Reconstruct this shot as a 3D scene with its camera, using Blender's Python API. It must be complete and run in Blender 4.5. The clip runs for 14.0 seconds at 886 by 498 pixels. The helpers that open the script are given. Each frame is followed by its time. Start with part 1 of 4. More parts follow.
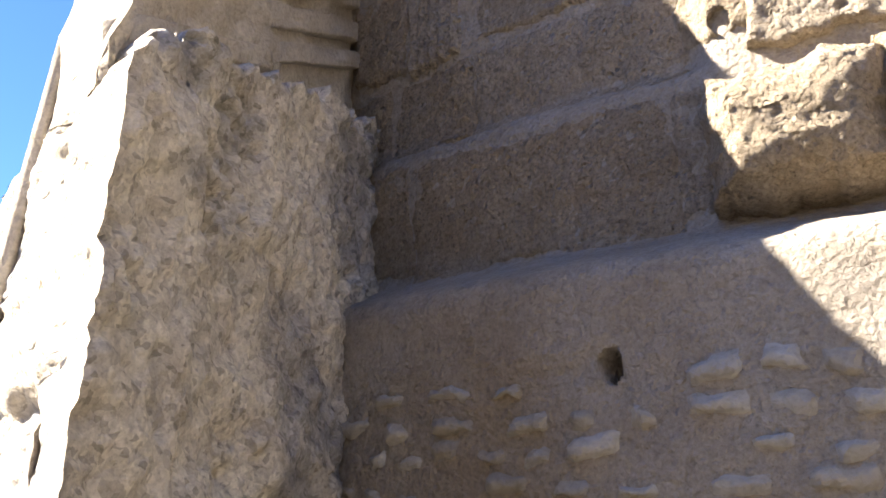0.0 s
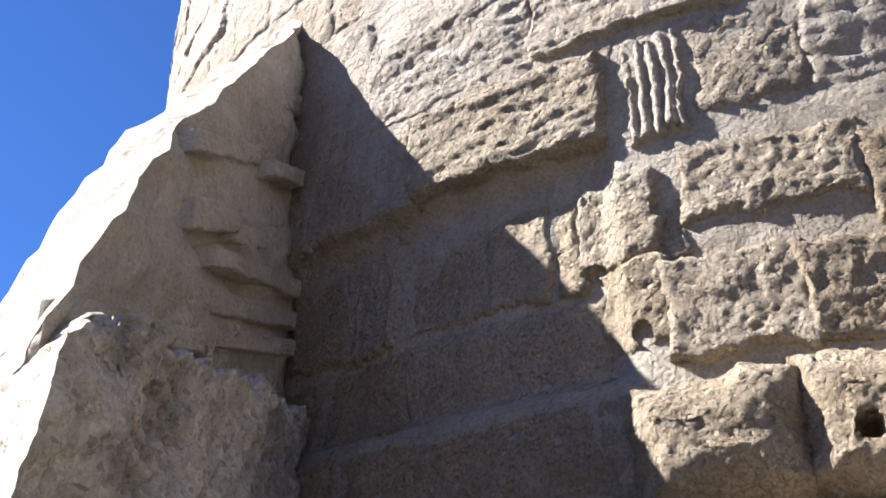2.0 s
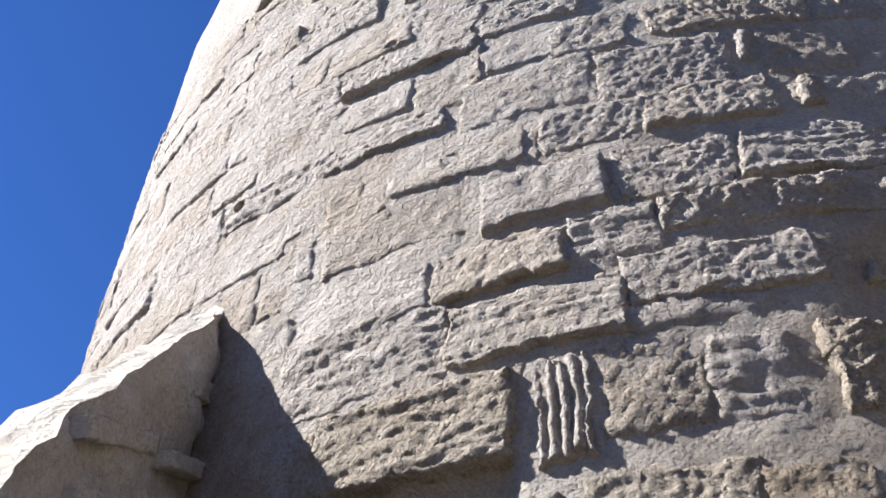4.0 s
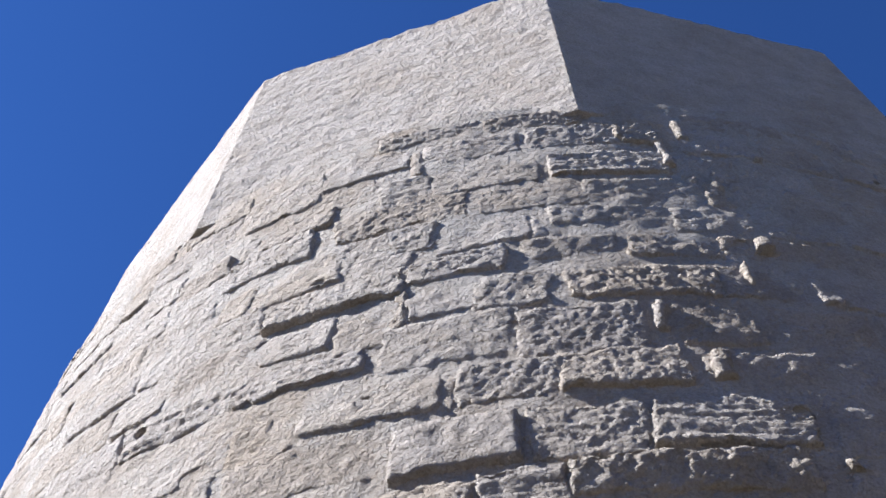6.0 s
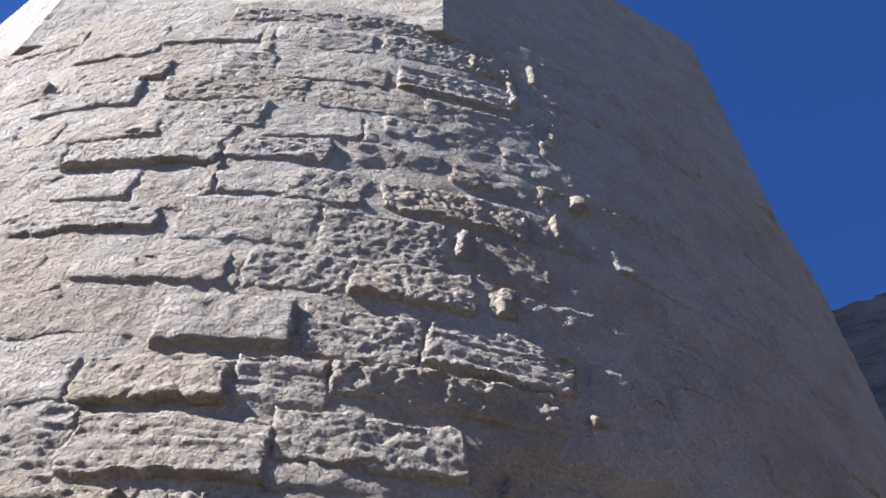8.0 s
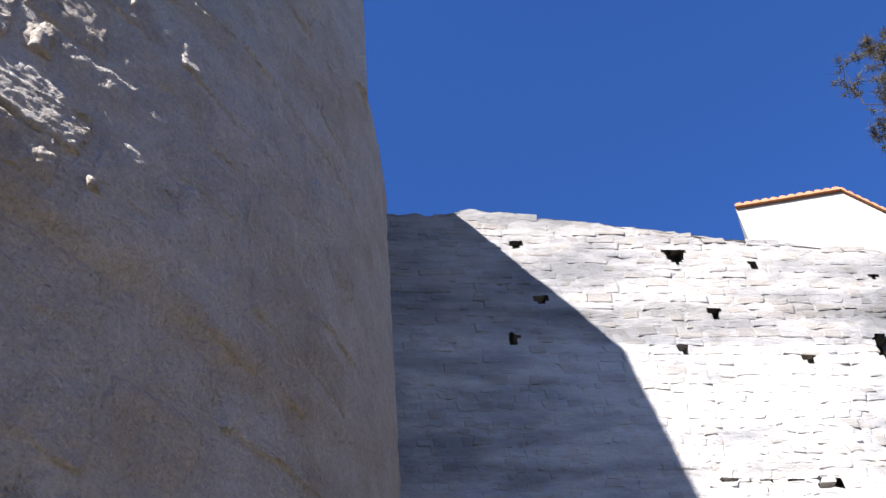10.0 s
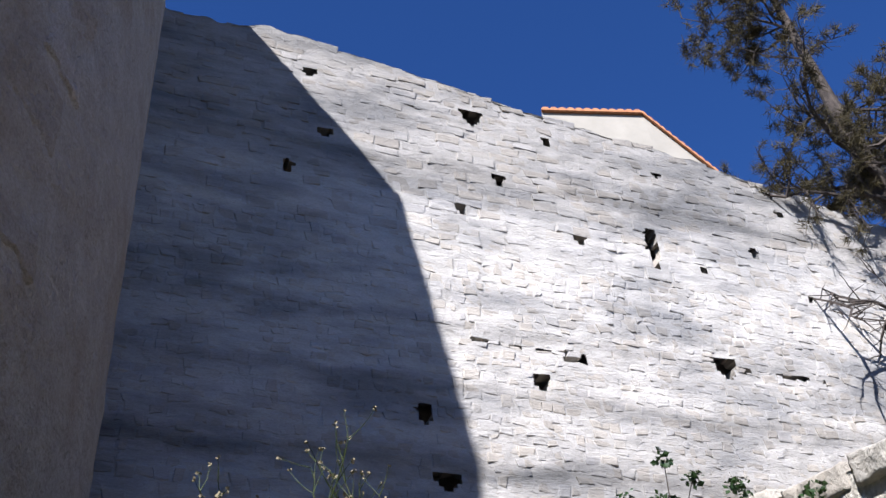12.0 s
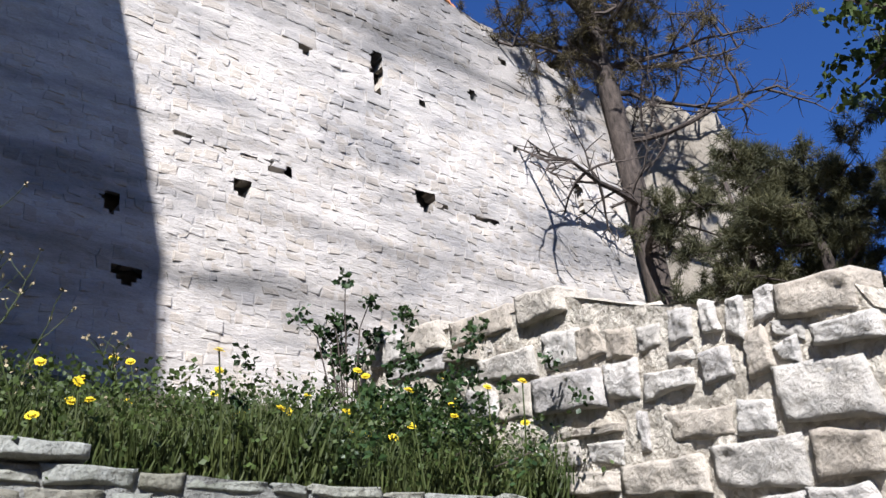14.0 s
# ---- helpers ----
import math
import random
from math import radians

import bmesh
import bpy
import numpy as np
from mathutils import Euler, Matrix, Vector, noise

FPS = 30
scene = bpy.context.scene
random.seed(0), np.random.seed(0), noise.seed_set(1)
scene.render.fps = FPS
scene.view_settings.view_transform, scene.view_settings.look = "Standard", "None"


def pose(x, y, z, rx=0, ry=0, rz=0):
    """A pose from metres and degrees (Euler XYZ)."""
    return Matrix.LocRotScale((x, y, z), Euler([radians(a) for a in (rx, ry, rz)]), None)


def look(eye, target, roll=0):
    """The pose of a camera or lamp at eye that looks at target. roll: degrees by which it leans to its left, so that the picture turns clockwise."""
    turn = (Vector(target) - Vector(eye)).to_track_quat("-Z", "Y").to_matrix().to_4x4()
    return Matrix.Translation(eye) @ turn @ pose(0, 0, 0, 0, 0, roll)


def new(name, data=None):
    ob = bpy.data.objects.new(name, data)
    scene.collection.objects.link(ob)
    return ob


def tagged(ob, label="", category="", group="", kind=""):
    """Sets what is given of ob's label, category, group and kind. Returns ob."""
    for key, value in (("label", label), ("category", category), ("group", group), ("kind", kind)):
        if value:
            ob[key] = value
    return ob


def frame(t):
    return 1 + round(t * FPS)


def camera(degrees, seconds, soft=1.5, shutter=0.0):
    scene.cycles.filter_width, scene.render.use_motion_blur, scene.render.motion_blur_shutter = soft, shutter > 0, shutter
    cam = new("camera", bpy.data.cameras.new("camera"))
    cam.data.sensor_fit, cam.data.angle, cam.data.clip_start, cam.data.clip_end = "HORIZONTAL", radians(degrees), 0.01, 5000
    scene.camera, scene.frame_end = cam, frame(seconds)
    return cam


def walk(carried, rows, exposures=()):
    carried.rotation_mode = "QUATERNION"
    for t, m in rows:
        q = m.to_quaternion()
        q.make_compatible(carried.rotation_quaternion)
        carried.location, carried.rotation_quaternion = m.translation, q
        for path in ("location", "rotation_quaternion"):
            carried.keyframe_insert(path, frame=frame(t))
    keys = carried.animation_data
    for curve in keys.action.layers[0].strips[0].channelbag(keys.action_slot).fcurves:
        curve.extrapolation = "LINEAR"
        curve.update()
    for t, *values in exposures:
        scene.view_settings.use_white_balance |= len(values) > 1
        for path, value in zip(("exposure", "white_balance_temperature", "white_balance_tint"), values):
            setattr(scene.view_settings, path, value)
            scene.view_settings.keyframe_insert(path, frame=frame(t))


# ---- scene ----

cam = camera(48.0, 14.0)
PATH = [
    (0, 0.033, 0.053, 1.647, 102.40, 2.47, 2.23),
    (0.5, 0.054, 0.037, 1.664, 106.65, 1.99, 1.57),
    (1, 0.060, 0.030, 1.683, 110.82, 1.58, 0.53),
    (1.5, 0.059, 0.022, 1.684, 114.87, 1.19, -0.79),
    (2, 0.048, 0.014, 1.678, 118.59, 0.88, -2.33),
    (2.5, 0.078, 0.033, 1.696, 122.02, 0.36, -3.71),
    (3, 0.082, 0.029, 1.712, 125.66, 0.02, -5.41),
    (3.5, 0.112, 0.029, 1.752, 130.05, -0.28, -6.87),
    (4, 0.148, 0.001, 1.802, 134.84, -0.40, -8.09),
    (4.2, 0.152, 0.007, 1.805, 137.03, -0.51, -8.84),
    (6.3, 0.245, 0.036, 1.875, 149.20, -0.26, -15.51),
    (6.5, 0.257, 0.041, 1.881, 148.99, -0.29, -16.31),
    (7, 0.280, 0.058, 1.899, 147.98, -0.65, -19.35),
    (7.5, 0.306, 0.082, 1.921, 146.21, -0.77, -24.32),
    (8, 0.425, 0.051, 1.860, 144.16, -0.40, -31.14),
    (8.5, 0.546, -0.125, 1.745, 141.87, 0.62, -39.19),
    (9, 0.650, -0.152, 1.688, 140.10, 2.15, -47.54),
    (9.2, 0.682, -0.143, 1.672, 139.36, 2.73, -50.51),
    (11.3, 1.752, 0.322, 1.657, 131.72, 4.23, -71.71),
    (11.5, 1.838, 0.301, 1.658, 130.99, 4.33, -72.93),
    (12, 2.013, 0.173, 1.636, 128.93, 4.08, -75.99),
    (12.5, 2.108, 0.164, 1.691, 126.35, 4.13, -79.94),
    (13, 2.173, 0.142, 1.729, 123.55, 4.46, -84.42),
    (13.5, 2.205, 0.115, 1.732, 120.41, 4.90, -89.42),
    (14, 2.213, 0.100, 1.726, 116.80, 5.19, -94.61),
]
EXPOSURES = [(0.0, 2.8, 6950, 12), (1.5, 2.17, 6300, 12), (3.0, 1.68, 5950, 12), (4.2, 1.58, 5750, 12), (6.5, 1.45, 5600, 13), (8.0, 1.55, 5700, 13), (8.5, 1.8, 5750, 13), (9.2, 2.3, 5900, 14), (11.3, 1.45, 5600, 14), (14.0, 1.42, 5800, 14)]
walk(cam, [(t, pose(x, y, z, rx, ry, rz)) for t, x, y, z, rx, ry, rz in PATH], EXPOSURES)

# ---- sky and sun ----
SUN_AZ, SUN_EL = 279.2, 40.5
world = bpy.data.worlds.new("sky")
scene.world = world
world.use_nodes = True
wn = world.node_tree
sky = wn.nodes.new("ShaderNodeTexSky")
sky.sky_type, sky.sun_disc = "NISHITA", False
sky.sun_elevation, sky.sun_rotation = radians(SUN_EL), radians(SUN_AZ)
sky.air_density, sky.dust_density, sky.ozone_density = 1.0, 0.0, 8.0
deep = wn.nodes.new("ShaderNodeMix")
deep.data_type, deep.blend_type = "RGBA", "MULTIPLY"
deep.inputs[0].default_value, deep.inputs[7].default_value = 1.0, (0.72, 0.92, 1.25, 1.0)
wn.links.new(sky.outputs[0], deep.inputs[6])
wn.links.new(deep.outputs[2], wn.nodes["Background"].inputs[0])
wn.nodes["Background"].inputs[1].default_value = 0.036
sun = new("sun", bpy.data.lights.new("sun", "SUN"))
sun.data.energy, sun.data.angle, sun.data.color = 5.0, radians(0.53), (1.0, 0.95, 0.87)
sun_way = Vector((math.sin(radians(SUN_AZ)) * math.cos(radians(SUN_EL)), math.cos(radians(SUN_AZ)) * math.cos(radians(SUN_EL)), math.sin(radians(SUN_EL))))
sun.matrix_world = look(sun_way * 60, (0, 0, 0))


# ---- materials ----
def node(tree, kind, **values):
    n = tree.nodes.new(kind)
    for key, value in values.items():
        n.inputs[key].default_value = value
    return n


def ramp(tree, fac, stops):
    r = tree.nodes.new("ShaderNodeValToRGB")
    e = r.color_ramp.elements
    while len(e) < len(stops):
        e.new(0.5)
    for s, (at, c) in zip(e, stops):
        s.position, s.color = at, (*c, 1.0)
    tree.links.new(fac, r.inputs[0])
    return r.outputs[0]


def blend(tree, fac, a, b, how="MIX"):
    m = tree.nodes.new("ShaderNodeMix")
    m.data_type, m.blend_type = "RGBA", how
    for socket, v in ((m.inputs[0], fac), (m.inputs[6], a), (m.inputs[7], b)):
        if isinstance(v, (int, float)):
            socket.default_value = v
        elif isinstance(v, tuple):
            socket.default_value = (*v, 1.0)
        else:
            tree.links.new(v, socket)
    return m.outputs[2]


def stone_material(name, pale, mid, stain, grain=30.0, relief=0.02, vary="none", ochre=0.35, patch=0.9, squash=1.0, pits=0.0, pebbles=0.0, spread=1.0, speckle=0.55, reach=(0.48, 0.72), bands=(), grit=0.0):
    """Weathered limestone: pale and mid tones in patches, ochre or grey stains, fine grain and pits in the relief."""
    mat = bpy.data.materials.new(name)
    mat.use_nodes = True
    t = mat.node_tree
    bsdf = t.nodes["Principled BSDF"]
    bsdf.inputs["Roughness"].default_value = 0.92
    bsdf.inputs["Specular IOR Level"].default_value = 0.15
    geo = t.nodes.new("ShaderNodeNewGeometry")
    place = t.nodes.new("ShaderNodeMapping")
    place.inputs["Scale"].default_value = (1, 1, squash)
    t.links.new(geo.outputs["Position"], place.inputs[0])
    p = place.outputs[0]

    def noise_of(scale, detail, rough=0.6, source=p):
        n = node(t, "ShaderNodeTexNoise", Scale=scale, Detail=detail, Roughness=rough)
        t.links.new(source, n.inputs["Vector"])
        return n.outputs["Fac"]

    big, middle, fine = noise_of(patch, 4.0), noise_of(patch * 4.3, 5.0), noise_of(grain, 6.0, 0.7)
    colour = blend(t, ramp(t, middle, [(0.36, (0, 0, 0)), (0.66, (1, 1, 1))]), pale, mid)
    stained = ramp(t, big, [(reach[0], (0, 0, 0)), (reach[1], (ochre, ochre, ochre))])
    colour = blend(t, stained, colour, stain)
    if vary != "none":
        info = t.nodes.new("ShaderNodeObjectInfo") if vary == "object" else geo
        chance = info.outputs["Random" if vary == "object" else "Random Per Island"]
        tone = ramp(t, chance, [(0.0, (1 - 0.16 * spread, 1 - 0.2 * spread, 1 - 0.25 * spread)), (0.3, (1.0, 0.96, 0.9)), (0.55, (1.0, 1.0, 1.0)), (0.8, (1.07, 1.07, 1.08)), (1.0, (1 - 0.1 * spread, 1 - 0.1 * spread, 1 - 0.08 * spread))])
        colour = blend(t, 1.0, colour, tone, "MULTIPLY")
    colour = blend(t, speckle, colour, ramp(t, fine, [(0.28, (0.62, 0.6, 0.57)), (0.55, (1.0, 1.0, 1.0)), (0.75, (1.12, 1.1, 1.08))]), "MULTIPLY")
    if pebbles:
        warped = t.nodes.new("ShaderNodeVectorMath")
        warped.operation = "MULTIPLY_ADD"
        wobble = node(t, "ShaderNodeTexNoise", Scale=7.0, Detail=4.0)
        t.links.new(p, wobble.inputs["Vector"])
        t.links.new(wobble.outputs["Color"], warped.inputs[0])
        warped.inputs[1].default_value = (0.09, 0.09, 0.09)
        t.links.new(p, warped.inputs[2])
        for size, stops in ((17.0, [(0.0, (0.6, 0.57, 0.53)), (0.4, (0.95, 0.94, 0.92)), (1.0, (1.12, 1.1, 1.08))]), (48.0, [(0.0, (0.35, 0.33, 0.31)), (0.22, (0.9, 0.89, 0.88)), (1.0, (1.1, 1.1, 1.1))])):
            cells = node(t, "ShaderNodeTexVoronoi", Scale=size)
            t.links.new(warped.outputs[0], cells.inputs["Vector"])
            single = t.nodes.new("ShaderNodeSeparateColor")
            t.links.new(cells.outputs["Color"], single.inputs[0])
            colour = blend(t, pebbles, colour, ramp(t, single.outputs[0], stops), "MULTIPLY")
    if grit:
        # small dark pores and pale grains
        pores = node(t, "ShaderNodeTexVoronoi", Scale=46.0)
        t.links.new(p, pores.inputs["Vector"])
        colour = blend(t, grit, colour, ramp(t, pores.outputs["Distance"], [(0.04, (0.5, 0.47, 0.44)), (0.2, (0.96, 0.96, 0.95)), (0.7, (1.08, 1.08, 1.08))]), "MULTIPLY")
        colour = blend(t, grit, colour, ramp(t, noise_of(75.0, 4.0, 0.7), [(0.36, (0.72, 0.7, 0.68)), (0.52, (1.0, 1.0, 1.0)), (0.68, (1.15, 1.15, 1.14))]), "MULTIPLY")
    if bands:
        # weathered courses: grey growth that follows the beds, with ragged edges
        split = t.nodes.new("ShaderNodeSeparateXYZ")
        t.links.new(geo.outputs["Position"], split.inputs[0])
        bed = node(t, "ShaderNodeMath")
        bed.operation = "MULTIPLY_ADD"
        bed.inputs[1].default_value = 0.55
        t.links.new(noise_of(0.8, 5.0, 0.7), bed.inputs[0])
        t.links.new(split.outputs[2], bed.inputs[2])
        span = node(t, "ShaderNodeMapRange")
        span.inputs[1].default_value, span.inputs[2].default_value = 4.0, 13.0
        t.links.new(bed.outputs[0], span.inputs[0])
        grey = ramp(t, span.outputs[0], [((z + 0.275 - 4.0) / 9.0, (g, g, g * 1.01)) for z, g in bands])
        colour = blend(t, 1.0, colour, grey, "MULTIPLY")
    t.links.new(colour, bsdf.inputs["Base Color"])
    height = fine
    if pits:
        cells = node(t, "ShaderNodeTexVoronoi", Scale=22.0)
        t.links.new(p, cells.inputs["Vector"])
        holes = ramp(t, cells.outputs["Distance"], [(0.0, (0, 0, 0)), (0.32, (1, 1, 1))])
        height = blend(t, pits, fine, holes, "MULTIPLY")
    bump = node(t, "ShaderNodeBump", Strength=1.0, Distance=relief)
    t.links.new(height, bump.inputs["Height"])
    coarse = node(t, "ShaderNodeBump", Strength=0.6, Distance=relief * 2.5)
    t.links.new(noise_of(grain * 0.3, 3.0), coarse.inputs["Height"])
    t.links.new(bump.outputs[0], coarse.inputs["Normal"])
    t.links.new(coarse.outputs[0], bsdf.inputs["Normal"])
    return mat


def plain_material(name, a, b, scale=6.0, rough=0.8, relief=0.004, vary=False, through_light=0.0, stretch=(1, 1, 1)):
    mat = bpy.data.materials.new(name)
    mat.use_nodes = True
    t = mat.node_tree
    bsdf = t.nodes["Principled BSDF"]
    bsdf.inputs["Roughness"].default_value = rough
    bsdf.inputs["Specular IOR Level"].default_value = 0.25
    geo = t.nodes.new("ShaderNodeNewGeometry")
    place = t.nodes.new("ShaderNodeMapping")
    place.inputs["Scale"].default_value = stretch
    t.links.new(geo.outputs["Position"], place.inputs[0])
    n = node(t, "ShaderNodeTexNoise", Scale=scale, Detail=6.0, Roughness=0.65)
    t.links.new(place.outputs[0], n.inputs["Vector"])
    colour = ramp(t, n.outputs["Fac"], [(0.3, a), (0.7, b)])
    if vary:
        tone = ramp(t, geo.outputs["Random Per Island"], [(0.0, (0.6, 0.62, 0.55)), (1.0, (1.3, 1.25, 1.15))])
        colour = blend(t, 1.0, colour, tone, "MULTIPLY")
    t.links.new(colour, bsdf.inputs["Base Color"])
    bump = node(t, "ShaderNodeBump", Strength=0.8, Distance=relief)
    t.links.new(n.outputs["Fac"], bump.inputs["Height"])
    t.links.new(bump.outputs[0], bsdf.inputs["Normal"])
    if through_light:
        glow = node(t, "ShaderNodeBsdfTranslucent")
        t.links.new(colour, glow.inputs["Color"])
        mix = node(t, "ShaderNodeMixShader", Fac=through_light)
        t.links.new(bsdf.outputs[0], mix.inputs[1])
        t.links.new(glow.outputs[0], mix.inputs[2])
        t.links.new(mix.outputs[0], t.nodes["Material Output"].inputs["Surface"])
    return mat


BEDS = [(5.2, 1.0), (5.85, 0.95), (6.05, 0.55), (6.25, 0.95), (6.75, 1.0), (6.95, 0.7), (7.1, 1.05), (7.62, 1.0), (7.72, 0.72), (7.85, 1.06), (8.6, 1.1), (9.55, 1.05), (9.85, 0.82), (10.0, 0.74), (10.12, 0.55), (10.25, 0.8), (11.2, 0.78), (11.8, 0.7)]
TOWER_STONE = stone_material("tower_limestone", (0.485, 0.43, 0.365), (0.41, 0.355, 0.29), (0.34, 0.27, 0.19), vary="object", relief=0.034, pits=0.5, grit=0.5, spread=0.6)
TOWER_STONE_LOW = stone_material("tower_brown_limestone", (0.455, 0.39, 0.305), (0.38, 0.315, 0.235), (0.29, 0.22, 0.145), vary="object", relief=0.042, pits=0.8, grit=0.8, spread=0.7)
TOWER_MORTAR = stone_material("tower_mortar", (0.485, 0.435, 0.37), (0.415, 0.36, 0.295), (0.33, 0.245, 0.155), relief=0.032, ochre=0.6, pits=0.4, grit=0.45)
BUTTRESS_SMOOTH = stone_material("buttress_render", (0.68, 0.61, 0.51), (0.58, 0.51, 0.41), (0.360, 0.288, 0.194), relief=0.024, patch=1.4, grit=0.4)
BUTTRESS_ROUGH = stone_material("buttress_conglomerate", (0.80, 0.74, 0.63), (0.68, 0.61, 0.51), (0.27, 0.265, 0.275), relief=0.02, patch=1.5, ochre=0.65, reach=(0.5, 0.62), pits=0.5, pebbles=0.55, grit=0.45)
RUBBLE_STONE = stone_material("rubble_limestone", (0.518, 0.490, 0.432), (0.432, 0.396, 0.338), (0.324, 0.302, 0.274), vary="object", relief=0.015)
CURTAIN_STONE = stone_material("curtain_limestone", (0.445, 0.412, 0.365), (0.36, 0.335, 0.295), (0.173, 0.169, 0.162), vary="island", relief=0.007, ochre=0.85, patch=0.45, squash=4.0, spread=0.8, reach=(0.46, 0.64), speckle=0.6, bands=BEDS)
CURTAIN_STONE_SINGLE = stone_material("curtain_limestone_single", (0.445, 0.412, 0.365), (0.36, 0.335, 0.295), (0.173, 0.169, 0.162), vary="object", relief=0.007, ochre=0.85, patch=0.45, squash=4.0, spread=0.8, reach=(0.46, 0.64), speckle=0.6, bands=BEDS)
CURTAIN_MORTAR = stone_material("curtain_mortar", (0.445, 0.412, 0.365), (0.36, 0.335, 0.295), (0.194, 0.187, 0.176), relief=0.007, ochre=0.85, patch=0.45, squash=4.0, reach=(0.46, 0.64), speckle=0.6, bands=BEDS)
GARDEN_STONE = stone_material("garden_wall_stone", (0.44, 0.41, 0.36), (0.31, 0.295, 0.265), (0.21, 0.195, 0.17), vary="object", relief=0.016, ochre=0.6, patch=2.6, spread=1.4, speckle=0.35)
GARDEN_MORTAR = stone_material("garden_wall_mortar", (0.56, 0.52, 0.44), (0.46, 0.42, 0.35), (0.36, 0.29, 0.2), relief=0.03, patch=2.2, pebbles=0.5)
RETAINING_STONE = stone_material("retaining_wall_stone", (0.25, 0.255, 0.225), (0.19, 0.195, 0.165), (0.12, 0.13, 0.095), vary="object", relief=0.02, ochre=0.7, patch=3.0, spread=1.4, speckle=0.5, grit=0.4)
TERRACE_MORTAR = stone_material("terrace_wall_mortar", (0.216, 0.216, 0.194), (0.158, 0.158, 0.144), (0.101, 0.108, 0.086), relief=0.03, patch=1.6)
ROCK = stone_material("pale_rock", (0.259, 0.230, 0.187), (0.187, 0.166, 0.130), (0.108, 0.094, 0.072), relief=0.05, ochre=0.5, grain=6.0)
PLASTER = plain_material("cream_plaster", (0.27, 0.245, 0.2), (0.32, 0.29, 0.24), 2.0, 0.9)
TILE = plain_material("terracotta", (0.302, 0.122, 0.058), (0.418, 0.202, 0.108), 9.0, 0.85, vary=True)
EARTH = plain_material("dry_earth", (0.043, 0.036, 0.025), (0.094, 0.079, 0.058), 3.0, 0.95, 0.03)
BARK = plain_material("pine_bark", (0.020, 0.016, 0.013), (0.086, 0.068, 0.056), 16.0, 0.95, 0.03, stretch=(1, 1, 0.35))
NEEDLES = plain_material("pine_needles", (0.043, 0.036, 0.018), (0.094, 0.076, 0.036), 3.0, 0.7, 0.001, True, 0.3)
DARK_NEEDLES = plain_material("bush_needles", (0.032, 0.036, 0.018), (0.086, 0.083, 0.040), 2.0, 0.7, 0.001, True, 0.25)
LEAF = plain_material("broad_leaf", (0.029, 0.050, 0.012), (0.072, 0.101, 0.029), 3.0, 0.55, 0.001, True, 0.35)
GRASS = plain_material("grass_blade", (0.025, 0.043, 0.010), (0.079, 0.094, 0.029), 2.5, 0.6, 0.001, True, 0.35)
DRY_STALK = plain_material("dry_stalk", (0.144, 0.115, 0.065), (0.238, 0.202, 0.122), 4.0, 0.8)
PETAL = plain_material("yellow_petal", (0.540, 0.396, 0.007), (0.648, 0.518, 0.022), 20.0, 0.6, 0.001, False, 0.3)
IVY = plain_material("ivy_leaf", (0.013, 0.032, 0.010), (0.036, 0.061, 0.020), 3.0, 0.4, 0.001, True, 0.2)


# ---- mesh helpers ----
def mesh_of(name, verts, faces, material, smooth=False):
    me = bpy.data.meshes.new(name)
    me.from_pydata(verts, [], faces)
    if material:
        me.materials.append(material)
    if smooth:
        me.polygons.foreach_set("use_smooth", [True] * len(me.polygons))
    me.update()
    return me


def part(name, me, parent=None, label="", kind=""):
    ob = new(name, me)
    ob.parent = parent
    return tagged(ob, label=label, kind=kind)


class Build:
    """Vertices and faces gathered into one mesh."""

    def __init__(self):
        self.v, self.f = [], []

    def add(self, verts, faces):
        n = len(self.v)
        self.v.extend(verts)
        self.f.extend(tuple(i + n for i in f) for f in faces)

    def mesh(self, name, material, smooth=False):
        return mesh_of(name, self.v, self.f, material, smooth)


def grid_faces(nu, nv, at=0):
    return [(at + j * nu + i, at + j * nu + i + 1, at + (j + 1) * nu + i + 1, at + (j + 1) * nu + i) for j in range(nv - 1) for i in range(nu - 1)]


def fractal(x, y, z, scale, octaves=4):
    return noise.fractal(Vector((x * scale, y * scale, z * scale)), 0.5, 2.1, octaves)


def tube(build, points, radii, sides=7, rough=0.0):
    """A tapered limb along points."""
    rings = []
    for k, (p, r) in enumerate(zip(points, radii)):
        a = Vector(points[max(k - 1, 0)])
        b = Vector(points[min(k + 1, len(points) - 1)])
        way = (b - a).normalized()
        side = way.cross(Vector((0.31, 0.87, 0.12))).normalized()
        other = way.cross(side)
        ring = []
        for s in range(sides):
            ang = 2 * math.pi * s / sides
            rr = r * (1 + rough * (noise.noise(Vector(p) * 5 + Vector((s * 3.1, 0, 0)))))
            ring.append(tuple(Vector(p) + side * rr * math.cos(ang) + other * rr * math.sin(ang)))
        rings.append(ring)
    verts = [v for ring in rings for v in ring]
    faces = [(k * sides + s, k * sides + (s + 1) % sides, (k + 1) * sides + (s + 1) % sides, (k + 1) * sides + s) for k in range(len(rings) - 1) for s in range(sides)]
    faces += [tuple(range(sides))[::-1], tuple((len(rings) - 1) * sides + s for s in range(sides))]
    build.add(verts, faces)


def line_at(table, s):
    for (a, za), (b, zb) in zip(table, table[1:]):
        if s <= b:
            return za + (zb - za) * (s - a) / (b - a)
    return table[-1][1]


